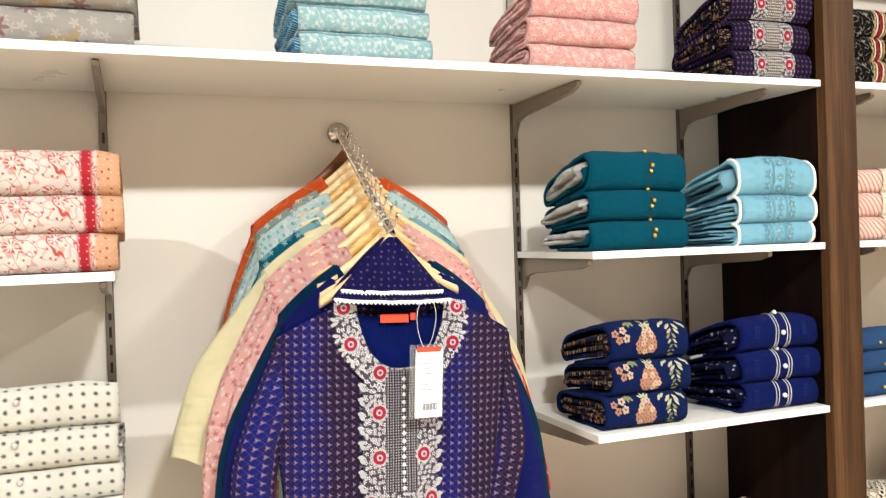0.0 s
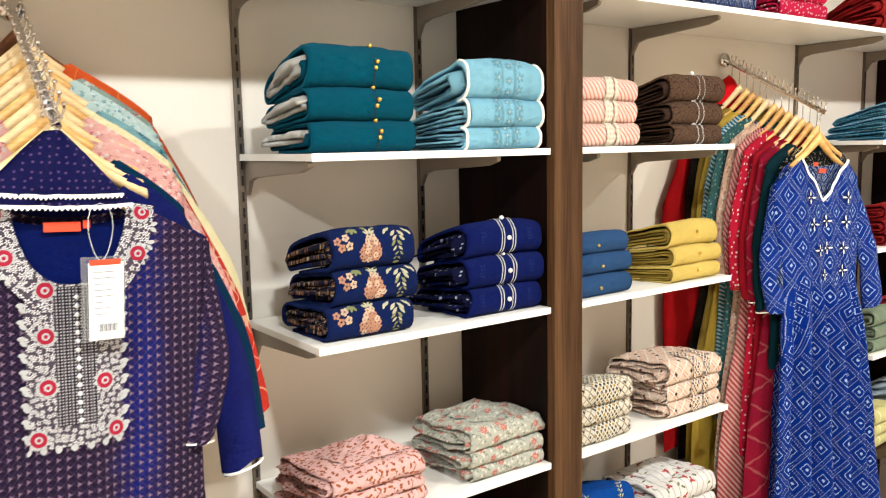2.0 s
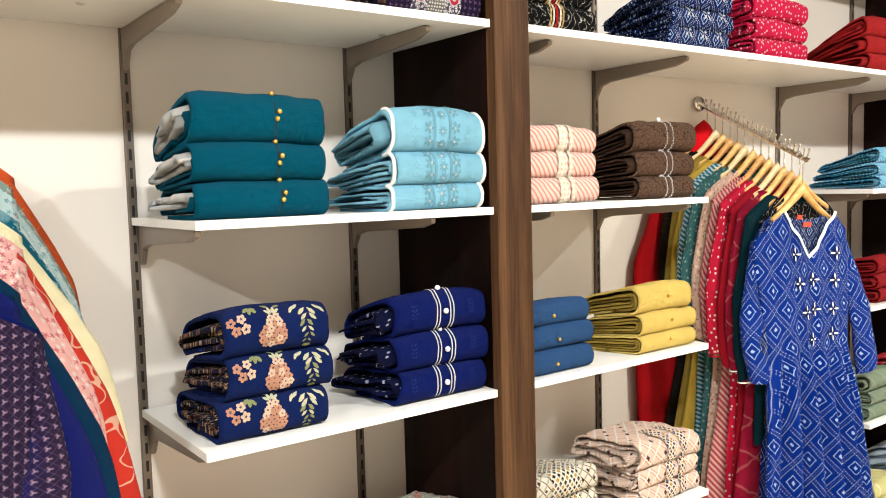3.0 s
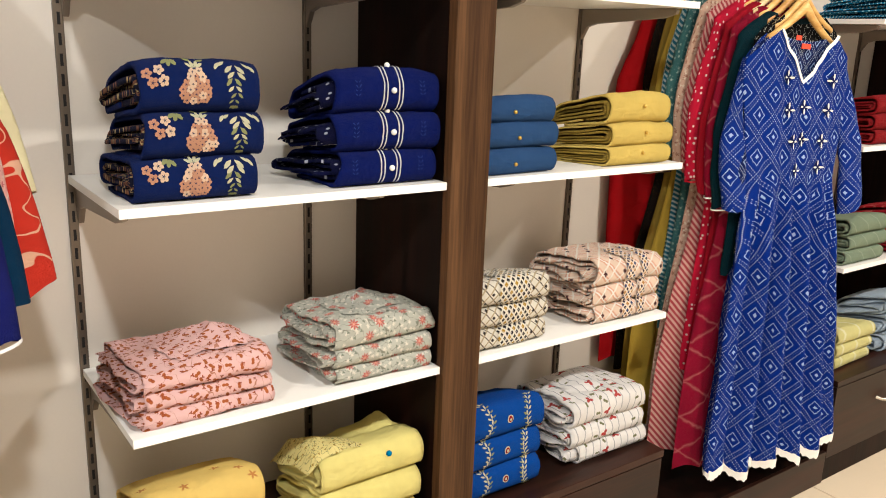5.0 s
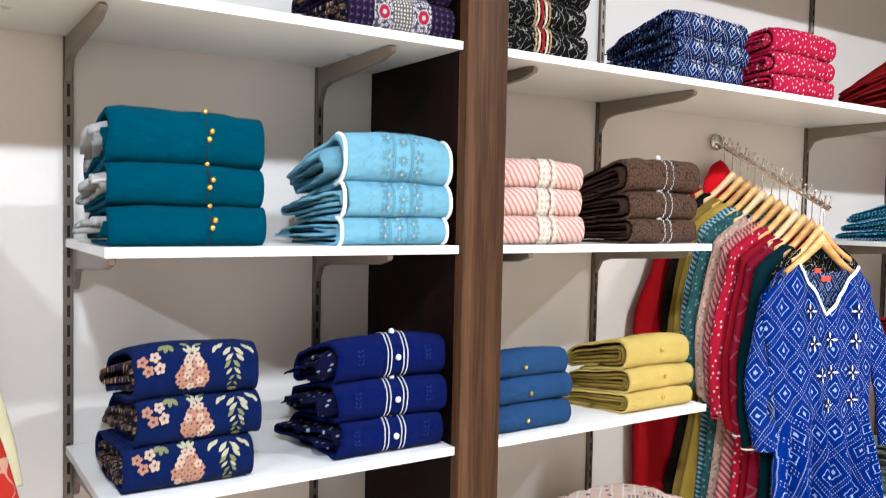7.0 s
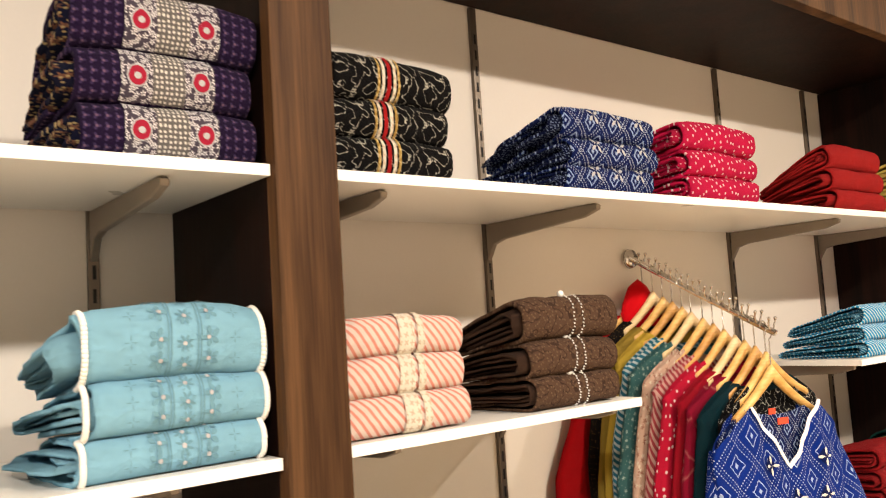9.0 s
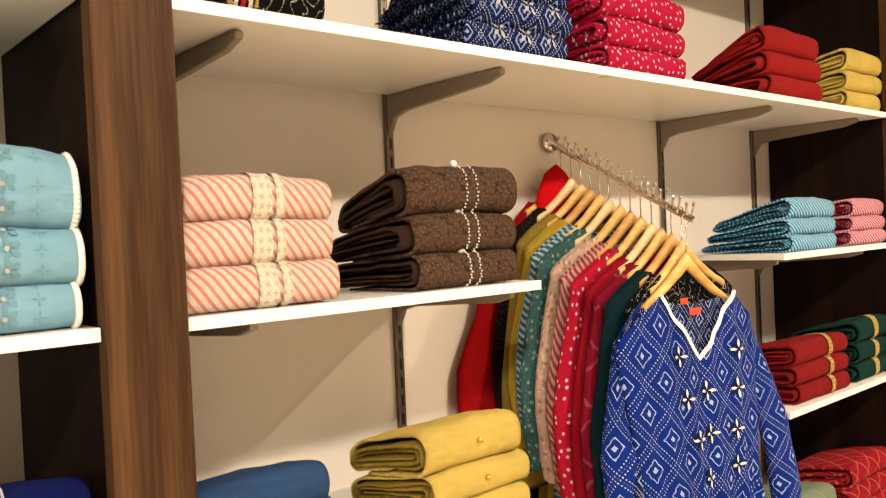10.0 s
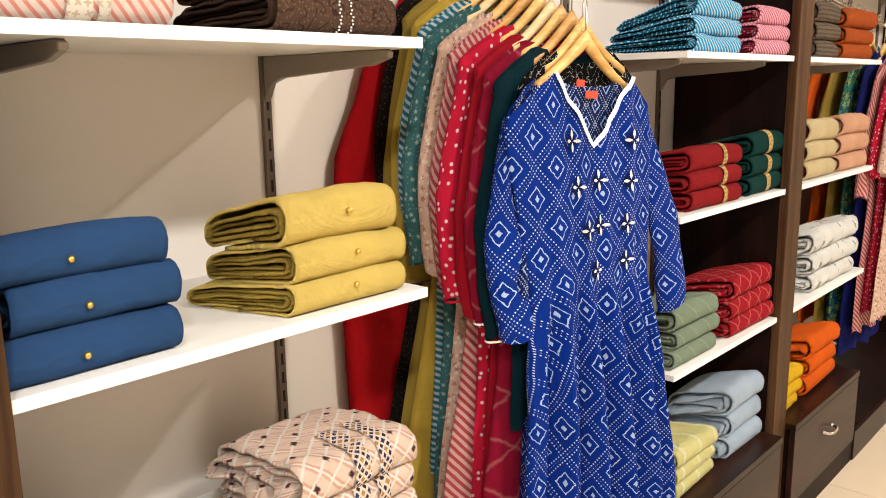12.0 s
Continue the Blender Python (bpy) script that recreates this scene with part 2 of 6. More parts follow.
def setting(name, bm, mat, label, category):
    return tagged(part(name, bm, mat), label, category, "", "structure")


setting("floor", box(-3.0, 8.0, -2.6, 2.0, -0.06, -0.003), GROUT, "beige polished tile floor of the shop", "floor")
setting("wall_north", box(-3.0, 8.0, WALL_Y + 0.006, 2.0, 0, CEIL), WALL, "off-white laminated shop wall behind the shelves", "wall")
setting("wall_south", box(-3.0, 8.0, -2.7, -2.6, 0, CEIL), FARWALL, "plain pale grey laminated shop wall", "wall")
setting("wall_west", box(-3.1, -3.0, -2.6, 2.0, 0, CEIL), PAINT, "plain cream painted shop wall", "wall")
setting("wall_east", box(8.0, 8.1, -2.6, 2.0, 0, CEIL), PAINT, "plain cream painted shop wall", "wall")
setting("ceiling", box(-3.1, 8.1, -2.7, 2.0, CEIL, CEIL + 0.1), CEILING, "plain white painted shop ceiling", "ceiling")


def soffit():
    ob = empty("pelmet", pose(0, 0, 0), "dark walnut laminate pelmet along the top of the shelving wall", "pelmet")
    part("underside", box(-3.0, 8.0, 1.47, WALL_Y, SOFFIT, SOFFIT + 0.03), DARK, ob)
    part("fascia", box(-3.0, 8.0, 1.44, 1.468, SOFFIT - 0.012, SOFFIT + 0.16, 0.002), POST, ob, "walnut laminate fascia, its gloss painted as a lighter brown")
    part("infill", box(-3.0, 8.0, 1.445, WALL_Y, SOFFIT + 0.162, CEIL - 0.002), PAINT, ob, "cream painted bulkhead")


soffit()


def post(x0, x1):
    ob = empty("divider_panel", pose(0, 0, 0), "dark walnut laminate divider, its front edge post painted lighter for gloss", "divider", "shelving dividers")
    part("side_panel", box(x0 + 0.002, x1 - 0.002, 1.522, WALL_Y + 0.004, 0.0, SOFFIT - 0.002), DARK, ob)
    part("front_post", box(x0, x1, 1.494, 1.52, 0.0, SOFFIT - 0.014, 0.0025), POST, ob, "walnut laminate front post, its gloss painted as a mid-brown")


for a, b in POSTS:
    post(a, b)


def upright(x):
    """A slotted shelving upright let into the wall, from base to pelmet."""
    ob = empty("shelf_upright", pose(x, WALL_Y, 0), "slotted dark metal shelving upright let into the wall", "shelf upright", "slotted uprights")
    part("channel", box(-0.0082, 0.0082, -0.004, 0.006, 0.12, SOFFIT - 0.002, 0.0015), SLOT, ob)
    bm = bmesh.new()
    for k in range(60):
        z = 0.16 + k * 0.035
        if z > SOFFIT - 0.05:
            break
        for s in (0.0,):
            vs = [bm.verts.new((s + dx, -0.0045, z + dz)) for dx, dz in ((-0.0026, 0), (0.0026, 0), (0.0026, 0.021), (-0.0026, 0.021))]
            bm.faces.new(vs)
    tagged(part("slotting", bm, BLACK, ob), kind="stuff")
    return ob


UPRIGHTS = [-0.52, 0.028, 0.930, 1.404, 1.715, 2.189, 3.093, 3.582, 3.90, 4.44, 5.30, 5.75]
for x in UPRIGHTS:
    upright(x)


def bracket_mesh(reach):
    """A pressed bracket: deep at the wall, tapering to a rounded tip."""
    prof = [(0.0, 0.0), (-reach, 0.0), (-reach - 0.008, -0.004), (-reach - 0.006, -0.012), (-reach + 0.03, -0.022), (-0.05, -0.036), (-0.02, -0.044), (-0.006, -0.066), (0.0, -0.075)]
    bm = bmesh.new()
    a = [bm.verts.new((-0.006, y, z)) for y, z in prof]
    b = [bm.verts.new((0.006, y, z)) for y, z in prof]
    bm.faces.new(a)
    bm.faces.new(b[::-1])
    for i in range(len(prof)):
        j = (i + 1) % len(prof)
        bm.faces.new((a[j], a[i], b[i], b[j]))
    bmesh.ops.recalc_face_normals(bm, faces=bm.faces[:])
    bmesh.ops.bevel(bm, geom=[e for e in bm.edges if abs(e.verts[0].co.x - e.verts[1].co.x) < 1e-6], offset=0.0015, segments=1, affect="EDGES")
    return bm


def shelf(x0, x1, z, uprights, reach=0.295):
    w = "white laminate shelf board on grey metal brackets"
    ob = empty("shelf", pose(0, 0, z), w, "shelf", "wall shelves")
    part("board", box(x0, x1, FRONT + 0.0015, WALL_Y - 0.006, -0.014, 0.0), WHITE, ob)
    part("edge_band", box(x0, x1, FRONT - 0.0015, FRONT + 0.0012, -0.0145, 0.0005, 0.0005), EDGE, ob)
    for u in uprights:
        br = part("bracket", bracket_mesh(reach), BRACKET, ob, "grey metal shelf bracket")
        br.matrix_basis = pose(u, WALL_Y - 0.005, -0.0145)


shelf(-0.598, 1.523, Z1, (-0.52, 0.028, 0.930, 1.404))
shelf(1.618, 3.686, Z1, (1.722, 2.189, 3.093, 3.582))
shelf(3.792, 5.858, Z1, (3.90, 4.44, 5.30, 5.75))
for z in (Z2, Z3, Z4):
    shelf(-0.598, 0.046, z, (-0.52, 0.028))
    shelf(0.925, 1.523, z, (0.930 + 0.012, 1.404))
    shelf(1.618, 2.215, z, (1.722, 2.189))
    shelf(3.045, 3.686, z, (3.093, 3.582))
    shelf(3.792, 4.53, z, (3.90, 4.44))


def base_unit(x0, x1):
    """A low drawer chest under the shelves, with one drawer front and a bar handle."""
    ob = empty("drawer_unit", pose(0, 0, 0), "low dark walnut laminate drawer unit under the shelves", "drawer unit", "base drawers")
    part("carcass", box(x0 + 0.003, x1 - 0.003, BASE_Y + 0.022, WALL_Y - 0.002, 0.002, Z5 - 0.022), DARK, ob)
    part("top", box(x0, x1, BASE_Y - 0.002, WALL_Y - 0.001, Z5 - 0.02, Z5, 0.0015), BASE, ob)
    part("side_panel", box(x1 - 0.0028, x1, BASE_Y + 0.021, WALL_Y - 0.002, 0.002, Z5 - 0.0215), BASE, ob)
    d = part("drawer_front", box(x0 + 0.004, x1 - 0.004, BASE_Y, BASE_Y + 0.019, 0.085, Z5 - 0.024, 0.0015), BASE, ob)
    part("plinth", box(x0 + 0.001, x1 - 0.001, BASE_Y + 0.004, BASE_Y + 0.02, 0.002, 0.081), DARK, ob)
    cx = (x0 + x1) / 2
    bm = sweep([(cx - 0.042, BASE_Y + 0.001, 0.236), (cx - 0.04, BASE_Y - 0.016, 0.235), (cx - 0.02, BASE_Y - 0.024, 0.233), (cx + 0.02, BASE_Y - 0.024, 0.233), (cx + 0.04, BASE_Y - 0.016, 0.235), (cx + 0.042, BASE_Y + 0.001, 0.236)], 0.0055)
    part("handle", bm, CHROME, d, "chrome bow handle", True)


for a, b in ((-0.598, 0.046), (0.925, 1.523), (1.618, 2.215), (3.045, 3.686), (3.792, 4.44)):
    base_unit(a, b)


def platform(x0, x1):
    ob = empty("plinth_platform", pose(0, 0, 0), "low dark walnut laminate platform under the hanging clothes", "platform", "platforms")
    part("top", box(x0, x1, BASE_Y + 0.012, WALL_Y - 0.002, 0.098, 0.112), DARK, ob)
    part("front", box(x0, x1, BASE_Y - 0.002, BASE_Y + 0.0105, 0.002, 0.113, 0.0015), BASE, ob)


for a, b in ((0.048, 0.923), (2.217, 3.043), (4.442, 5.858)):
    platform(a, b)

# ---- folded garments ----
class Fold:
    """The outer cloth of one folded garment: a slab with a round front fold. u runs along its width, v over its front, 0 at mid front."""
    def __init__(self, width, height, depth, seed, puff, foot=0.0, sink=0.32):
        self.w, self.h, self.d, self.seed, self.puff, self.foot, self.sink = width, height, depth, seed, puff, foot, sink
        self.r = height * 0.41
        self.flat = height / 2 - self.r

    def at(self, u, v, inset=0.0):
        """Local place and outward normal: x along the width, y to the back, z up from the garment's foot. The outline is a flat oval."""
        r, h = self.r - inset, self.h
        fl = self.flat * (1 - inset / self.r)
        s, a = (1 if v >= 0 else -1), abs(v)
        bend = self.r * 1.5708
        run = max(self.d - 2 * self.r, 0.01)
        if a <= self.flat:
            y, z, ny, nz = inset, a * fl / self.flat, -1, 0
        elif a <= self.flat + bend:
            t = (a - self.flat) / self.r
            y, z = self.r - r * math.cos(t), fl + r * math.sin(t)
            ny, nz = -math.cos(t), math.sin(t)
        elif a <= self.flat + bend + run:
            y, z, ny, nz = self.r + a - self.flat - bend, fl + r, 0, 1
        else:
            t = min((a - self.flat - bend - run) / self.r, 1.5708)
            y, z = self.r + run + r * math.sin(t), fl + r * math.cos(t)
            ny, nz = math.sin(t), math.cos(t)
        x = u * self.w
        p = self.puff * (0.5 * wob(x * 9, v * 11, self.seed) + 0.35 * wob(x * 27, v * 26, self.seed + 9) + 0.16 * wob(x * 60, v * 50, self.seed + 5) + 0.42 * (0.28 - abs(wob(x * 13 + 2 * wob(v * 12, x * 8, self.seed), v * 24, self.seed + 21)))) * (1.0 if s > 0 else 0.35)
        if self.puff > 0.012:     # soft cotton keeps sharp creases
            p -= 0.55 * (self.puff - 0.008) * max(0.0, 1 - 5.5 * abs(wob(x * 15 + 1.5 * wob(v * 20, x * 10, self.seed + 2), v * 30, self.seed + 31)))
            p += 0.22 * (self.puff - 0.008) * wob(x * 85, v * 70, self.seed + 7)
        dome = 0.028 * h * math.sin(3.14159 * min(max(u, 0), 1)) * (1 if s > 0 and a > self.flat else 0)
        n = Vector((0, ny, nz * s))
        q = Vector((x, y, h / 2 + s * z)) + n * p + Vector((0, 0, dome if s > 0 else 0))
        k = min(max((q.y - 0.02) / self.d, 0), 1)
        q.z = (q.z + self.foot) * (1 - 0.022 * abs(2 * u - 1) ** 5) - self.foot     # the ends droop a little
        q.z = (q.z + self.foot) * (1 - self.sink * k ** 1.25) - self.foot     # the whole pile thins towards its back
        return q, n

    def half_round(self):
        return 2 * (self.flat + self.r * 1.5708) + max(self.d - 2 * self.r, 0.01) - self.flat


def roll_sheet(fo, t0, t1, pitch, thick, x0, x1, seed, ragged, nx=13, per_turn=42, spread=0.0):
    """Cloth wound round and round inside the oval, from turn t0 to t1, as a thick sheet with uneven ends; UV in metres."""
    bm = bmesh.new()
    uvl = bm.loops.layers.uv.new("UVMap")
    half = fo.half_round()
    start = -(fo.flat + fo.r * 1.5708 + max(fo.d - 2 * fo.r, 0.01) * 0.85)
    steps = max(8, round(per_turn * (t1 - t0)))
    outer, inner = [], []
    for j in range(steps + 1):
        turn = t0 + (t1 - t0) * j / steps
        run = start + turn * 2 * half
        v = (run + half) % (2 * half) - half
        ins = min(pitch * (max(0.0, turn - 0.8) * 5 if turn < 1 else turn), fo.r * 0.9)
        ins2 = min(ins + thick, fo.r * 0.97)
        e0 = x0 + ragged * (0.55 * wob(run * 9, seed, 1.7) + 0.45 * wob(run * 24, seed, 4.1)) + ragged * 0.5 * math.sin(turn * 4.4 + seed)
        if spread:
            e0 -= spread * min(1.0, max(0.0, fo.at(0.0, v, ins)[0].y / fo.d)) ** 1.2
        e1 = x1 + 0.3 * ragged * wob(run * 8, seed, 8.1)
        ra, rb = [], []
        for i in range(nx + 1):
            k = i / nx
            k = k - 0.07 * math.sin(6.2832 * k)
            u = e0 + (e1 - e0) * k
            ra.append((bm.verts.new(fo.at(u / fo.w, v, ins)[0]), u, run))
            rb.append((bm.verts.new(fo.at(u / fo.w, v, ins2)[0]), u, run))
        outer.append(ra)
        inner.append(rb)

    def quad(a, b, c, d):
        f = bm.faces.new((a[0], b[0], c[0], d[0]))
        for lp, src in zip(f.loops, (a, b, c, d)):
            lp[uvl].uv = (src[1], src[2])
    for j in range(steps):
        for i in range(nx):
            quad(outer[j][i], outer[j][i + 1], outer[j + 1][i + 1], outer[j + 1][i])
            quad(inner[j][i + 1], inner[j][i], inner[j + 1][i], inner[j + 1][i + 1])
        quad(inner[j][0], outer[j][0], outer[j + 1][0], inner[j + 1][0])
        quad(outer[j][nx], inner[j][nx], inner[j + 1][nx], outer[j + 1][nx])
    for i in range(nx):
        quad(outer[-1][i], outer[-1][i + 1], inner[-1][i + 1], inner[-1][i])
        quad(inner[0][i], inner[0][i + 1], outer[0][i + 1], outer[0][i])
    return bm


def patch(fo, outline, lift=0.0012, steps=1):
    """A flat shape given in the cloth's metres (u from its left end, v), laid on a folded garment."""
    bm = bmesh.new()
    uvl = bm.loops.layers.uv.new("UVMap")
    for poly in outline:
        vs = []
        for u, v in poly:
            p, n = fo.at(u / fo.w, v)
            vs.append(bm.verts.new(p + n * lift))
        f = bm.faces.new(vs)
        for lp, (u, v) in zip(f.loops, poly):
            lp[uvl].uv = (u, v)
    return bm


def strip(u0, u1, v0, v1, n=16, m=1):
    """Quads of an upright band in cloth metres."""
    out = []
    for i in range(n):
        a, b = v0 + (v1 - v0) * i / n, v0 + (v1 - v0) * (i + 1) / n
        for k in range(m):
            c, d = u0 + (u1 - u0) * k / m, u0 + (u1 - u0) * (k + 1) / m
            out.append([(c, a), (d, a), (d, b), (c, b)])
    return out


def petals(u, v, r, n, turn=0.0, slim=0.42):
    """Leaf-shaped petals round a point."""
    out = []
    for k in range(n):
        t = turn + 6.2832 * k / n
        c, s = math.cos(t), math.sin(t)
        pts = [(0.12, 0), (0.5, -slim * 0.5), (0.85, -slim * 0.36), (1, 0), (0.85, slim * 0.36), (0.5, slim * 0.5)]
        out.append([(u + r * (a * c - b * s), v + r * (a * s + b * c)) for a, b in pts])
    return out


def leaf(u, v, length, turn, slim=0.4):
    return petals(u, v, length, 1, turn, slim)[0]


def disc(u, v, r, n=10):
    return [(u + r * math.cos(6.2832 * k / n), v + r * math.sin(6.2832 * k / n)) for k in range(n)]


def folded(x0, z, width, height, depth, mat, inside, label, group, seed, puff=0.006, deco=None, ragged=0.012, layers=3, yaw=0.0, y0=None, foot=0.0, sink=0.32, lining=None, spread=0.0):
    """One folded garment on a shelf: outer cloth, the folded layers inside it, and its trims."""
    ob = empty("folded_kurta", pose(x0, (FRONT + 0.012) if y0 is None else y0, z, 0, 1.3 * wob(seed, 4, 4), yaw), label, "folded clothes", group)
    fo = Fold(width, height, depth, seed, puff, foot, sink)
    turns = 1.9 + 0.25 * layers
    pitch = fo.r * 0.9 / turns
    th = pitch * 0.66
    part("outer_cloth", roll_sheet(fo, 0.0, 1.12, pitch, th, 0.0, width, seed, ragged * 0.5, 13, 42, spread), mat, ob, "", True)
    if lining:
        part("inner_roll", roll_sheet(fo, 1.13, turns - 1.12, pitch, th, -0.003 - 0.45 * max(0.0, ragged - 0.012), width - 0.004, seed + 3.3, ragged, 6, 26, spread), inside, ob, "", True)
        part("lining", roll_sheet(fo, turns - 1.25, turns, pitch * 0.92, th * 2.0, -0.010, width - 0.03, seed + 6.1, ragged * 1.9, 14, 30), lining, ob, "white lining showing inside the roll", True)
    else:
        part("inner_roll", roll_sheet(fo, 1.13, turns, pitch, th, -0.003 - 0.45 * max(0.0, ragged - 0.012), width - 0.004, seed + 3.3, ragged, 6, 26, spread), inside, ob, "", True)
    if deco:
        deco(ob, fo)
    return ob


def stack(what, x0, x1, z, total, mat, inside=None, deco=None, depth=0.205, n=3, puff=0.0075, ragged=0.012, layers=3, sizes=None, shift=0.010, sink=0.32, lining=None, spread=0.0):
    """A pile of folded garments of one kind; the lowest bears the rest."""
    sizes = sizes or [1.0, 1.05, 1.2][:n]
    tot = sum(sizes)
    zz = z + 0.0005
    for i in range(n):
        h = total * sizes[i] / tot
        s = hash_of(what) + i * 7.7
        dx = shift * wob(s, 1, 2) * 2
        folded(x0 + dx, zz, x1 - x0 + shift * wob(s, 5, 2), h, depth + 0.02 * wob(s, 2, 7), mat, inside or mat, what.replace("kurtas", "kurta", 1) + ("" if len(what.split()) > 4 else " lying on a shelf"), "pile of " + what, s, puff, deco, ragged, layers, 5.0 * wob(s, 9, 9), None, zz - z, sink, lining, spread * (1 - 0.5 * i))
        zz += h * 0.985


def hash_of(text):
    return sum((i + 1) * ord(c) for i, c in enumerate(text)) % 977 * 0.31


# trims of the folded garments
def buttons(us, mat, v=0.0, r=0.0048, label="small round button", twin=False):
    def deco(ob, fo):
        for u in us:
            for vv in ((v, fo.flat + fo.r * 1.3) if twin else (v,)):
                for dv in ((-0.006, 0.006) if twin else (0,)):
                    p, n = fo.at(u, vv + dv)
                    part("button", ball(p + n * r * 0.5, r, None, 1.0, 8), mat, ob, label, True)
    return deco


def bands(items):
    """Sewn bands over the front: (from, to as shares of the width, material, label)."""
    def deco(ob, fo):
        for a, b, mat, label in items:
            part("trim_band", patch(fo, strip(a * fo.w, b * fo.w, -fo.flat - fo.r * 1.3, fo.flat + fo.r * 1.5 + 0.07, 34, 6), 0.0022), mat, ob, label, True)
    return deco


def both(*ds):
    def deco(ob, fo):
        for d in ds:
            d(ob, fo)
    return deco


# ---- cloths ----
CREAM = (240, 228, 200)
TEAL = fabric("teal_cotton", (0, 98, 126))
LINING = fabric("white_lining", (225, 225, 222))
AQUA = fabric("aqua_cotton", (154, 214, 240))
NAVY = fabric("navy_cotton", (14, 38, 104))
NAVY_IN = fabric("navy_brown_print", (26, 30, 64), [("flower", (150, 104, 82), 45, 0.4, 0.8, 5), ("dot", (205, 180, 130), 80, 0.2, 0.9)])
ROSE = fabric("rose_thread", (216, 160, 132))
ROSE2 = fabric("pale_rose_thread", (236, 206, 180))
SAGE_T = fabric("sage_thread", (172, 176, 120))
LEAF_T = fabric("pale_leaf_thread", (222, 218, 184))
ROYAL = fabric("royal_blue_cotton", (3, 26, 110))
ROYAL_IN = fabric("dark_royal_sheer", (8, 16, 72), [("dot", (190, 195, 215), 40, 0.14, 0.6)])
ROYAL_TH = fabric("pale_royal_thread", (60, 84, 160))
AQUA_TH = fabric("grey_blue_thread", (138, 194, 216))
WTHREAD = fabric("white_thread", (225, 225, 228))
PINKLEAF = fabric("pink_leaf_print", (255, 208, 204), [("scroll", (222, 150, 126), 36, 0.007), ("flower", (206, 112, 62), 50, 0.30, 0.75, 2), ("flower", (190, 92, 56), 56, 0.20, 0.9, 3)])
GREYFL = fabric("grey_floral_print", (218, 218, 204), [("scroll", (168, 168, 150), 40, 0.012), ("flower", (248, 242, 228), 60, 0.28, 0.9, 6), ("flower", (150, 160, 140), 48, 0.16, 0.9, 3), ("flower", (222, 96, 88), 24, 0.25, 0.9, 9), ("flower", (246, 190, 166), 24, 0.11, 0.9, 7)])
YELLOW = fabric("warm_yellow_cotton", (252, 216, 124), [("flower", (226, 150, 80), 11, 0.10, 0.9, 5)])
PALEYEL = fabric("pale_yellow_cotton", (255, 240, 150))
YELVINE = fabric("pale_yellow_vine_print", (255, 238, 160), [("scroll", (150, 140, 70), 70, 0.014), ("flower", (206, 168, 70), 70, 0.22, 0.9, 4)])
ORANGEPR = fabric("red_cream_print", (255, 238, 230), [("scroll", (244, 196, 182), 40, 0.03), ("scroll", (226, 104, 96), 24, 0.010), ("flower", (234, 140, 128), 20, 0.26, 0.5, 9), ("flower", (255, 246, 236), 20, 0.16, 0.5, 8), ("band", (248, 190, 150), 0.244, 0.020), ("flower", (214, 84, 70), 60, 0.16, 0.9, 5), ("band", (214, 52, 66), 0.208, 0.009), ("dot", (255, 236, 224), 90, 0.09, 0.2)])
DOTTED = fabric("cream_dotted_print", (248, 244, 232), [("flower", (112, 110, 104), 54, 0.24, 0.0, 6)])
GREYGOLD = fabric("grey_gold_print", (202, 196, 190), [("blotch", (212, 186, 146), 16, 0.6), ("flower", (222, 214, 206), 38, 0.32, 0.9, 5), ("flower", (176, 138, 140), 14, 0.24, 0.9, 6)])
AQUAPR = fabric("aqua_white_print", (180, 224, 232), [("scroll", (226, 244, 246), 50, 0.03), ("flower", (240, 250, 250), 72, 0.34, 0.6, 5), ("stripe", (120, 184, 200), 0, 1, 0.05, 0.08)])
PINKPR = fabric("pink_jacquard", (252, 186, 182), [("scroll", (254, 214, 208), 50, 0.03), ("flower", (254, 222, 214), 46, 0.36, 0.8, 6), ("dot", (232, 148, 146), 110, 0.14, 0.8)])
PURPLE = fabric("purple_foulard", (44, 26, 66), [("flower", (84, 66, 112), 84, 0.42, 0.0, 3), ("dot", (146, 112, 138), 84, 0.13, 0.0)])
PURPLE_K = fabric("purple_blue_ikat_foulard", (50, 33, 66), [("stripe", (20, 40, 150), 1, 0, 0.25, 0.12, 0.16), ("dotline", (92, 74, 112), 0.0135, 6.0, 0.06, 1.0), ("flower", (140, 118, 150), 76, 0.30, 0.0, 3), ("dot", (186, 150, 160), 76, 0.09, 0.0)])
EMB = fabric("white_grey_embroidery", (104, 94, 110), [("flower", (255, 252, 255), 130, 0.5, 0.7, 5), ("dot", (56, 48, 62), 130, 0.12, 0.7)])
MIRROR = fabric("sequin_braid", (130, 124, 122), [("dot", (245, 240, 232), 170, 0.3, 0.2)], 0.45, 0.1)
REDTH = fabric("red_thread", (206, 50, 78))
BLACKPR = fabric("black_bandhani", (16, 13, 16), [("scroll", (222, 218, 204), 56, 0.020), ("dot", (16, 13, 16), 230, 0.30, 0.1)])
BANDHANI = fabric("blue_bandhani_small", (6, 36, 112), [("dotline", (214, 226, 246), 0.062, 9.0, 0.026, 0.9, 0.07), ("cellring", (176, 200, 240), 0.062, 0.2, 0.03, 0.9), ("dot", (140, 170, 226), 120, 0.1, 0.9)])
BANDHANI_IN = fabric("blue_dotted_reverse", (8, 26, 78), [("dot", (150, 170, 210), 130, 0.24, 0.8)])
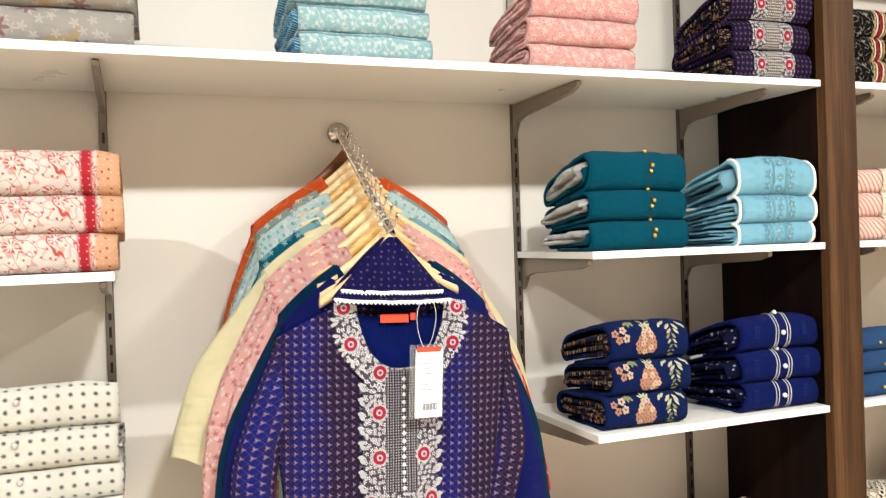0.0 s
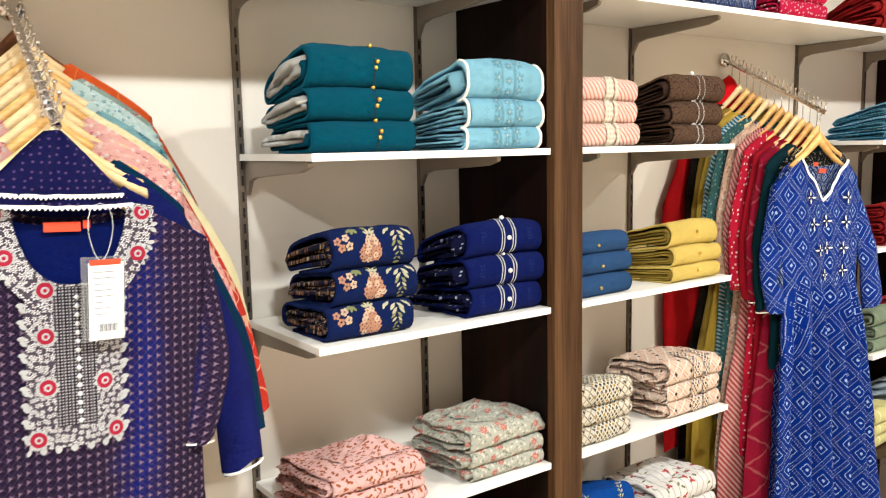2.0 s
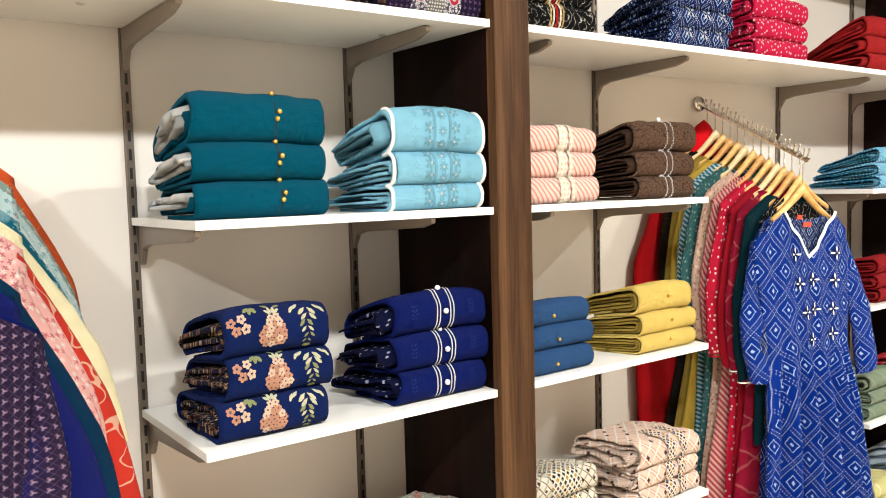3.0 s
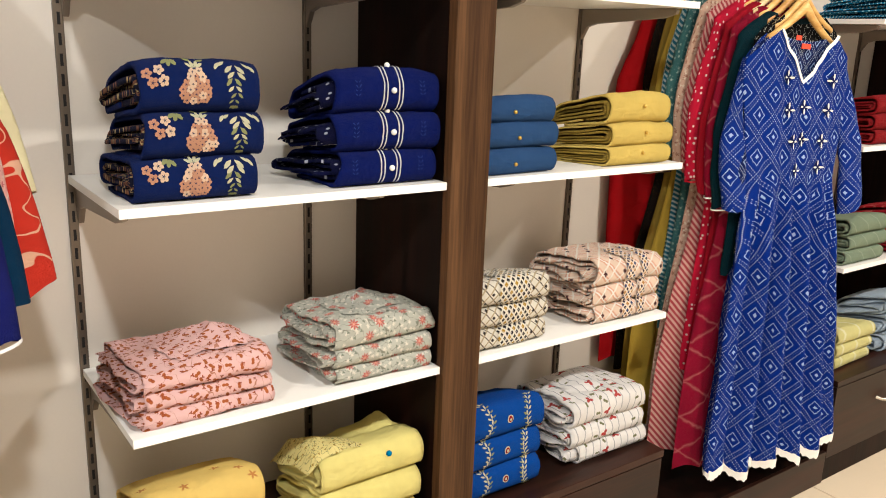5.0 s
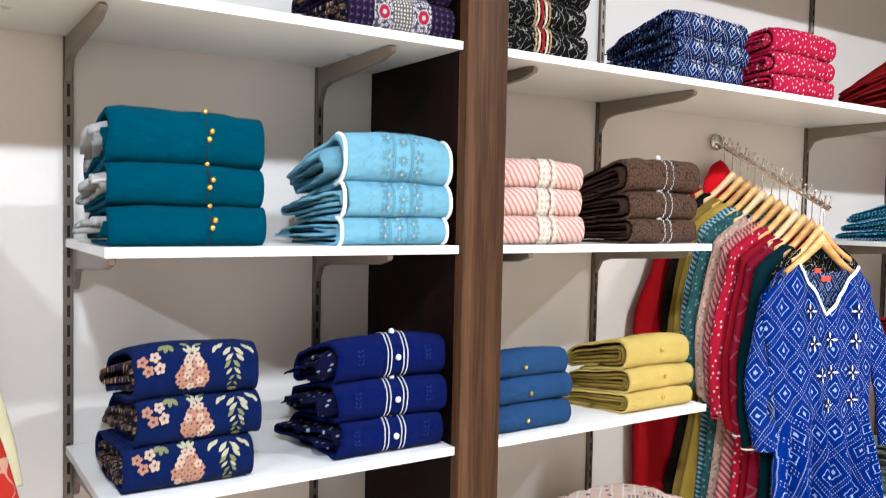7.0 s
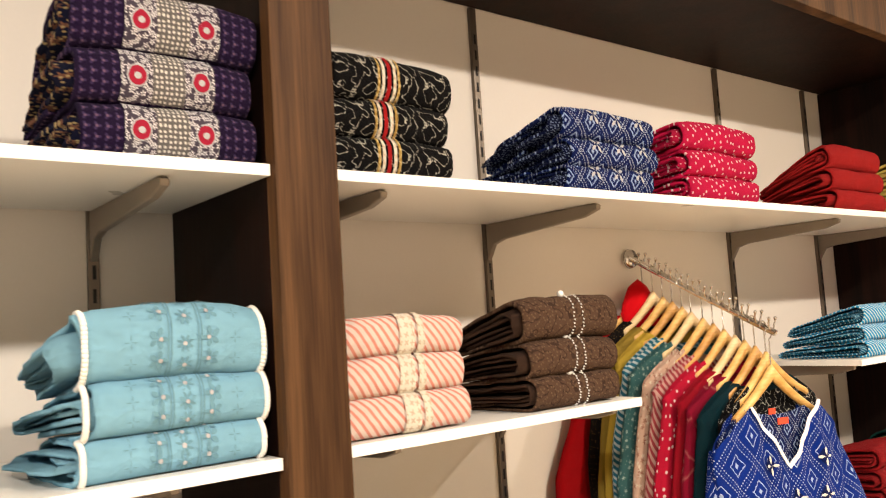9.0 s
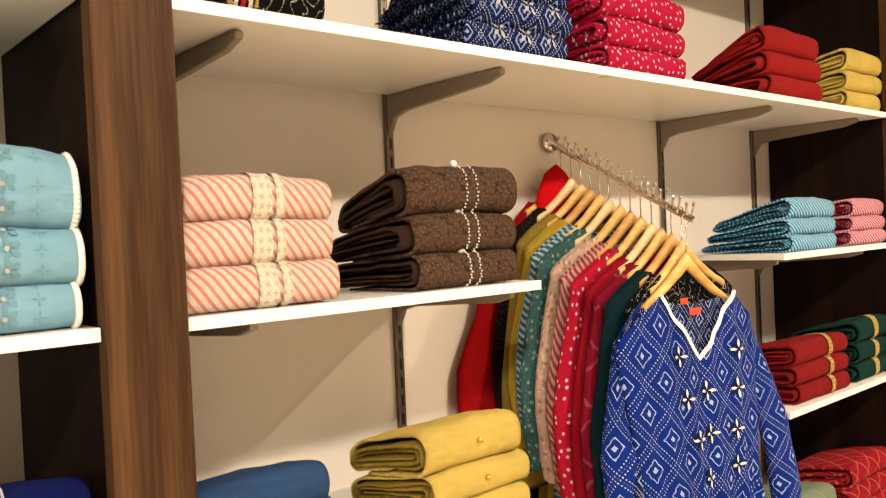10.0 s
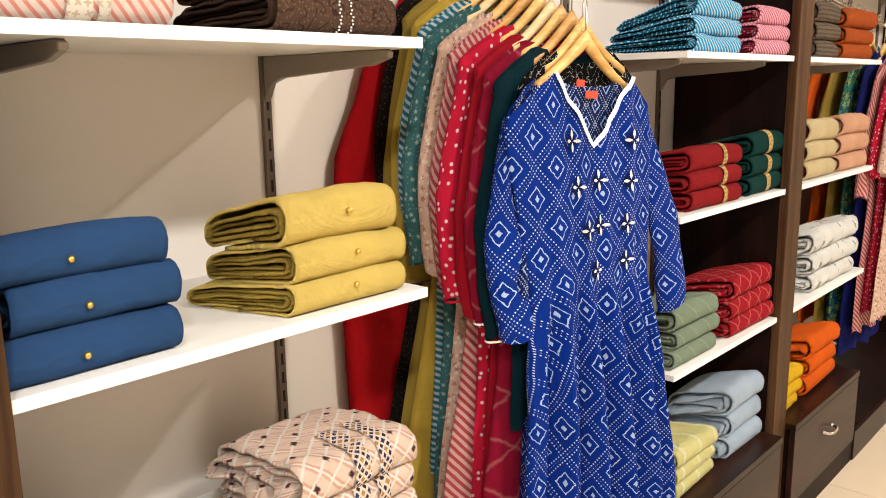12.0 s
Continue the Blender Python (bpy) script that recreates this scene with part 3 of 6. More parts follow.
DRESS = fabric("blue_bandhani_dress", (0, 54, 166), [("dotline", (220, 232, 252), 0.094, 11.0, 0.0185, 0.9, 0.085), ("dotline", (150, 180, 236), 0.094, 11.0, 0.012, 0.9, 0.0), ("cellring", (186, 210, 248), 0.094, 0.20, 0.014, 0.9)])
CRIMSON = fabric("crimson_dotted", (222, 26, 82), [("dot", (250, 214, 220), 60, 0.16, 0.8)])
RED = fabric("brick_red_cotton", (188, 36, 38))
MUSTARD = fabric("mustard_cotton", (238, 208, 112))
# cloth of the olive kurtas, and the shaded tone of mustard inner folds
OLIVE = fabric("olive_and_shaded_mustard_cotton", (184, 154, 66))
PINKSTR = fabric("coral_white_stripe", (255, 232, 220), [("stripe", (248, 164, 146), 0.8, 0.6, 0.0105, 0.4)])
PINKDK = fabric("maroon_reverse", (132, 40, 40))
CREAMLACE = fabric("cream_lace_band", (250, 240, 222), [("flower", (236, 212, 184), 90, 0.4, 0.2, 4)])
BROWN = fabric("brown_jacquard", (112, 84, 66), [("scroll", (84, 60, 48), 42, 0.03), ("dot", (136, 108, 86), 120, 0.2, 0.8)])
BROWN_IN = fabric("dark_brown_cloth", (84, 60, 47))
DENIM = fabric("slate_blue_cotton", (56, 95, 148))
CREAMBLK = fabric("cream_black_gold_print", (246, 238, 222), [("stripe", (120, 100, 84), 0.7, 0.7, 0.017, 0.14), ("stripe", (206, 186, 150), 0.7, -0.7, 0.017, 0.2), ("diamond", (60, 50, 48), 0.036, 0.12, 0.9, 0.3)])
PEACHPR = fabric("peach_ikat_print", (250, 222, 200), [("stripe", (240, 186, 158), 0.7, 0.7, 0.03, 0.4), ("stripe", (255, 244, 232), 0.7, -0.7, 0.026, 0.16), ("stripe", (255, 246, 236), 0.7, 0.7, 0.03, 0.12), ("diamond", (96, 56, 60), 0.062, 0.09, 0.8, 0.1)])
BLKGOLD = fabric("black_gold_ikat_band", (244, 236, 218), [("diamond", (40, 36, 42), 0.0135, 0.31, 0.9, 0.0), ("diamond", (206, 160, 60), 0.027, 0.16, 0.9, 0.25), ("dot", (248, 240, 222), 150, 0.10, 0.1)])
IKATBAND = fabric("brown_ikat_band", (252, 230, 210), [("diamond", (70, 52, 72), 0.0125, 0.30, 0.9, 0.0), ("diamond", (52, 74, 128), 0.025, 0.17, 0.9, 0.25), ("diamond", (212, 156, 90), 0.025, 0.17, 0.9, 0.75), ("dot", (252, 240, 226), 170, 0.10, 0.1)])
ROYALFL = fabric("royal_floral_print", (8, 82, 178))
WHITEFL = fabric("white_floral_print", (255, 250, 246), [("stripe", (200, 196, 198), 1, 0, 0.024, 0.1), ("flower", (206, 80, 76), 15, 0.18, 0.9, 3), ("flower", (150, 150, 110), 22, 0.16, 0.9, 2)])
TEALSTR = fabric("teal_white_stripe", (40, 172, 232), [("stripe", (226, 246, 252), 0.55, 0.83, 0.0085, 0.36)])
TEALSTR_IN = fabric("dark_teal_stripe", (8, 122, 168), [("stripe", (180, 226, 240), 0.55, 0.83, 0.0095, 0.25)])
CRIMSTR = fabric("crimson_pink_stripe", (252, 190, 204), [("stripe", (216, 76, 116), 0.5, 0.86, 0.0085, 0.35)])
CRIM_IN = fabric("crimson_white_reverse", (176, 20, 60), [("dot", (240, 190, 200), 100, 0.25, 0.4)])
REDGOLD = fabric("dark_red_cotton", (168, 30, 36))
GREEN = fabric("bottle_green_cotton", (8, 72, 66))
GOLDBAND = fabric("gold_embroidered_band", (200, 160, 84), [("flower", (240, 214, 150), 110, 0.42, 0.2, 4)], 0.55)
SAGE = fabric("sage_green_cotton", (156, 174, 148), [("stripe", (176, 190, 166), 0.7, 0.7, 0.05, 0.06)])
REDCHK = fabric("red_checked_cotton", (188, 26, 42), [("stripe", (222, 120, 110), 0.7, 0.7, 0.05, 0.06), ("stripe", (222, 120, 110), 0.7, -0.7, 0.05, 0.06)])
LTBLUE = fabric("light_blue_cotton", (192, 210, 228))
LEMON = fabric("lemon_cotton", (238, 230, 156), [("stripe", (246, 242, 200), 1, 0, 0.09, 0.12)])
RUST = fabric("rust_cotton", (196, 92, 34))
GREYBR = fabric("grey_brown_cotton", (140, 122, 104), [("stripe", (112, 96, 82), 0, 1, 0.012, 0.4)])
CREAMC = fabric("cream_cotton", (226, 204, 156))
PEACH = fabric("peach_cotton", (232, 176, 142))
WHITEPR = fabric("white_grey_print", (246, 244, 238), [("blotch", (180, 180, 172), 22, 0.62)])
ORANGE = fabric("orange_cotton", (240, 104, 16))
SUN = fabric("sun_yellow_cotton", (240, 190, 30))


# trims drawn as sewn shapes
def navy_trim(ob, fo):
    w, arc = fo.w, fo.flat + fo.r * 1.2
    rng = random.Random(int(fo.seed * 10))
    cu, cv = 0.46 * w, 0.004
    blooms = []
    for row in range(6):
        for k in range(row + 2 if row < 4 else 5 - (row - 4)):
            n = row + 2 if row < 4 else 5 - (row - 4)
            blooms.append((cu + (k - (n - 1) / 2) * 0.0098 + rng.uniform(-0.001, 0.001), cv + 0.016 - row * 0.0082 + rng.uniform(-0.001, 0.001)))
    cluster, pale = [], []
    for u, v in blooms:
        (pale if rng.random() < 0.22 or v > cv + 0.012 else cluster).extend(petals(u, v, 0.0066, 5, rng.random() * 6, 0.85))
    tagged(part("embroidered_bloom", patch(fo, cluster), ROSE, ob, "embroidered rose-coloured flower bunch", True), kind="stuff")
    tagged(part("flower_highlight", patch(fo, pale, 0.0018), ROSE2, ob, "embroidered pale flowers", True), kind="stuff")
    sprig = [leaf(cu, cv + 0.020, 0.017, t, 0.34) for t in (0.7, 1.25, 1.9, 2.5)] + [leaf(cu, cv + 0.034, 0.018, t, 0.32) for t in (0.3, 2.8)]
    part("leaf_sprig", patch(fo, sprig[:4]), LEAF_T, ob, "embroidered pale leaves", True)
    part("leaf_sprig", patch(fo, sprig[4:]), SAGE_T, ob, "embroidered sage green leaves", True)
    # a hanging spray: broad at the top edge, narrowing to a small tip
    dark, light = [], []
    for k in range(6):
        v = arc * 0.72 - k * (arc * 1.35) / 6
        u = 0.79 * w + 0.0025 * math.sin(2 * k)
        size = 0.022 - 0.0022 * k
        (light if k in (0, 1, 3) else dark).extend([leaf(u, v, size, -0.75, 0.34), leaf(u, v, size, -2.40, 0.34)])
    light += [leaf(0.79 * w + s * (0.012 + 0.011 * k), arc * (0.86 - 0.05 * k), 0.018, -1.57 + s * (0.9 - 0.35 * k), 0.34) for s in (-1, 1) for k in range(2)]
    dark += [leaf(0.79 * w, -arc * 0.62, 0.010, t, 0.6) for t in (-0.9, -1.57, -2.3)]
    tagged(part("leaf_spray", patch(fo, dark), SAGE_T, ob, "embroidered sage leaf spray", True), kind="stuff")
    tagged(part("leaf_spray", patch(fo, light, 0.0015), LEAF_T, ob, "embroidered pale leaf spray", True), kind="stuff")
    for k, (du, dv) in enumerate(((-0.012, 0.010), (0.006, 0.014), (-0.004, -0.004), (0.012, -0.002))):
        part("side_flower", patch(fo, petals(0.14 * w + du, 0.010 + dv, 0.0086, 5, k, 0.8), 0.0012 + 0.0002 * k), ROSE2 if k % 2 else ROSE, ob, "embroidered rose flower", True)
    part("leaf_sprig", patch(fo, [leaf(0.27 * w, arc * 0.95, 0.018, t, 0.42) for t in (-1.1, -1.75, -2.4)]), SAGE_T, ob, "embroidered sage leaves", True)


def royal_trim(ob, fo):
    w = fo.w
    top = fo.flat + fo.r * 1.5
    for u in (0.42, 0.455, 0.575, 0.61):
        part("stripe_cord", patch(fo, strip(u * w - 0.0014, u * w + 0.0014, -fo.flat - fo.r, top + 0.02, 14), 0.0014), WTHREAD, ob, "white stitched cord", True)
    for v in (0.0, top * 0.92):
        p, n = fo.at(0.52, v)
        part("button", ball(p + n * 0.002, 0.0055, None, 1.0, 10), PEARL, ob, "white pearl button", True)
    for u in (0.17, 0.82):
        motif = [leaf(u * w, 0.012 - k * 0.007, 0.008, t, 0.2) for k in range(4) for t in (0.7, 2.44)]
        part("thread_motif", patch(fo, motif, 0.0008), ROYAL_TH, ob, "faint tone-on-tone stitched sprig", True)


def purple_trim(ob, fo):
    w = fo.w
    top = fo.flat + fo.r * 1.4 + 0.03
    part("embroidered_band", patch(fo, strip(0.25 * w, 0.42 * w, -fo.flat - fo.r, top, 18), 0.0012), EMB, ob, "white and grey floral embroidery", True)
    part("embroidered_band", patch(fo, strip(0.60 * w, 0.77 * w, -fo.flat - fo.r, top, 18), 0.0012), EMB, ob, "white and grey floral embroidery", True)
    part("sequin_placket", patch(fo, strip(0.42 * w, 0.60 * w, -fo.flat - fo.r, top, 18), 0.0014), MIRROR, ob, "silver sequin placket", True)
    k = 0.012 * wob(fo.seed, 0, 0)
    for u in (0.335, 0.69):
        part("red_flower", patch(fo, [disc(u * w, k, 0.0125, 14)], 0.0020), WTHREAD, ob, "white ringed embroidered flower", True)
        part("red_flower", patch(fo, [disc(u * w, k, 0.0105, 14)], 0.0026), REDTH, ob, "red embroidered flower", True)
        part("red_flower", patch(fo, [disc(u * w, k, 0.0042, 10)], 0.0032), WTHREAD, ob, "white flower centre", True)


def lace_ends(ob, fo):
    """White lace sewn round both ends, and an embroidered middle."""
    w = fo.w
    top = fo.flat + fo.r * 1.5 + 0.03
    for u in (0.435, 0.452, 0.598, 0.615):
        part("stitched_line", patch(fo, strip(u * w - 0.0009, u * w + 0.0009, -fo.flat - fo.r, top, 18), 0.0011), AQUA_TH, ob, "grey-blue stitched line", True)
    n = 5
    for k in range(n):
        v = -fo.flat - fo.r * 0.9 + (top + fo.flat + fo.r * 0.9) * (k + 0.5 + 0.15 * wob(fo.seed, k, 1)) / n
        part("stitched_flower", patch(fo, petals(0.525 * w, v, 0.0105, 8, 0.4, 0.34), 0.0011), AQUA_TH, ob, "grey-blue stitched flower", True)
        part("mirror_dot", patch(fo, [disc(0.525 * w, v, 0.0026, 8)], 0.0019), WTHREAD, ob, "white mirror dot", True)
        for s in (-1, 1):
            u = (0.525 + s * 0.145) * w
            part("scallop", patch(fo, petals(u, v + 0.006, 0.0115, 5, 0 if s < 0 else 3.14, 0.5), 0.0011), AQUA_TH, ob, "grey-blue stitched scallop", True)
            part("mirror_dot", patch(fo, [disc(u - s * 0.003, v + 0.006, 0.0026, 8)], 0.0019), WTHREAD, ob, "white mirror dot", True)
            part("stitched_cross", patch(fo, petals(u + s * 0.030, v + 0.004, 0.0075, 4, 0, 0.16), 0.0011), AQUA_TH, ob, "grey-blue stitched cross", True)
    for u in (0.012, 0.988):
        bm = bmesh.new()
        span = fo.flat + fo.r * 1.55
        for k in range(26):
            p, n = fo.at(u, -span + 2 * span * k / 25)
            bmesh.ops.create_icosphere(bm, subdivisions=1, radius=0.0042, matrix=Matrix.Translation(p))
        tagged(part("lace_edge", bm, LACE, ob, "white crochet lace edge", True))


def chain_trim(ob, fo):
    for u in (0.50, 0.60):
        bm = bmesh.new()
        span = fo.flat + fo.r * 1.4
        for k in range(17):
            p, n = fo.at(u + 0.02 * (k % 2) * 0.4, -span + 2 * span * k / 16)
            bmesh.ops.create_icosphere(bm, subdivisions=1, radius=0.0017, matrix=Matrix.Translation(p + n * 0.001))
        part("bead_chain", bm, PEARL, ob, "line of tiny silver beads", True)
    p, n = fo.at(0.47, fo.flat + fo.r * 1.3)
    part("button", ball(p + n * 0.003, 0.006, None, 1, 8), PEARL, ob, "ornate stone button", True)


def teal_trim(ob, fo):
    span = fo.flat + fo.r
    part("placket_seam", patch(fo, strip(0.615 * fo.w, 0.622 * fo.w, -span, span * 1.5, 14), 0.0008), BROWN_IN, ob, "dark placket seam", True)
    for v in (0.1 * span, 1.25 * span):
        for dv in (-0.005, 0.005):
            p, n = fo.at(0.635 + dv * 2, v + dv)
            part("button", ball(p + n * 0.002, 0.0048, None, 1, 8), GOLD, ob, "gold ball button", True)


def wreath_trim(ob, fo):
    """Pale leaf sprays at both ends and a ringed flower in the middle."""
    w, span = fo.w, fo.flat + fo.r * 1.2
    for u0, s in ((0.16, 1), (0.84, -1)):
        pale, green = [], []
        for k in range(9):
            v = -span + 2 * span * k / 8
            u = u0 * w + s * 0.020 * math.cos(1.5 * v / span)
            pale += [leaf(u, v, 0.015, 1.2 + 0.5 * s, 0.32), leaf(u, v, 0.014, 2.2 + 0.5 * s, 0.32)]
            green.append(leaf(u, v + 0.004, 0.012, 1.57 - 1.1 * s, 0.3))
        tagged(part("leaf_spray", patch(fo, pale, 0.0012), LEAF_T, ob, "printed pale leaf spray", True), kind="stuff")
        tagged(part("leaf_spray", patch(fo, green, 0.0014), SAGE_T, ob, "printed olive leaves", True), kind="stuff")
    part("ring_flower", patch(fo, [disc(0.5 * w, 0.004, 0.0085, 14)], 0.0012), LEAF_T, ob, "cream ringed flower", True)
    part("ring_flower", patch(fo, [disc(0.5 * w, 0.004, 0.0062, 12)], 0.0018), REDGOLD, ob, "dark red flower centre", True)
    part("ring_flower", patch(fo, [disc(0.5 * w, 0.004, 0.003, 10)], 0.0024), LEAF_T, ob, "cream flower eye", True)


def top_sticker(ob, fo):
    """A blue sticker on the uppermost garment of the pile."""
    if fo.foot > 0.10:
        p, n = fo.at(0.62, 0.015)
        part("round_sticker", ball(p + n * 0.002, 0.006, None, 1.0, 10), TEALSTR_IN, ob, "blue round sticker", True)


def loose_cloth(u0, u1, d0, d1, rise, mat, label, over=0.05, crest=0.7):
    """A rumpled free part (collar, sleeve) of the uppermost garment, lying on top of it."""
    def deco(ob, fo):
        if fo.foot < over:
            return
        bm = bmesh.new()
        uvl = bm.loops.layers.uv.new("UVMap")
        nx, ny = 22, 14
        grid = []
        for j in range(ny + 1):
            line = []
            for i in range(nx + 1):
                ku, kd = i / nx, j / ny
                u = u0 + (u1 - u0) * ku + 0.03 * wob(kd * 4, fo.seed, 3)
                d = d0 + (d1 - d0) * kd + 0.012 * wob(ku * 4, fo.seed, 8)
                p, _ = fo.at(min(max(u, 0.0), 1.0), fo.flat + fo.r * 1.5708 + max(0.0, d - fo.r))
                out = max(0.0, -u) + max(0.0, u - 1)
                bell = max(0.0, math.sin(3.1416 * kd)) ** 0.7 * (0.25 + 0.75 * math.exp(-((ku - crest) / 0.28) ** 2)) * max(0.0, min(1.0, 5 * ku, 5 * (1 - ku)))
                z = p.z + 0.002 + bell * rise * (0.8 + 0.5 * wob(u * 9, d * 26, fo.seed)) + 0.006 * abs(wob(u * 16, d * 50, fo.seed + 5)) * bell ** 0.5 - 0.9 * out * fo.w
                line.append((bm.verts.new((u * fo.w, d, z)), (u * fo.w, d)))
            grid.append(line)
        for a, b in zip(grid, grid[1:]):
            for i in range(nx):
                c = (a[i], a[i + 1], b[i + 1], b[i])
                f = bm.faces.new([v for v, _ in c])
                for lp, (_, uv) in zip(f.loops, c):
                    lp[uvl].uv = uv
        part("loose_cloth", bm, mat, ob, label, True)
    return deco


def tag_pin(u, d, over=0.05):
    """The thin clear thread of a tag, standing up from the uppermost garment."""
    def deco(ob, fo):
        if fo.foot > over:
            p, _ = fo.at(u, fo.flat + fo.r * 1.5708 + d)
            part("tag_thread", sweep([p, p + Vector((0.001, 0, 0.02)), p + Vector((0.005, 0, 0.042))], 0.0007, 5), WTHREAD, ob, "thin standing tag thread", True)
    return deco


def star_trim(ob, fo):
    """Three cream stars along the front of a blue garment."""
    for u, v in ((0.30, 0.012), (0.56, 0.010), (0.82, 0.012)):
        part("embroidered_star", patch(fo, petals(u * fo.w, v, 0.0165, 4, 0.6, 0.36), 0.0016), WTHREAD, ob, "cream embroidered four-petal star", True)


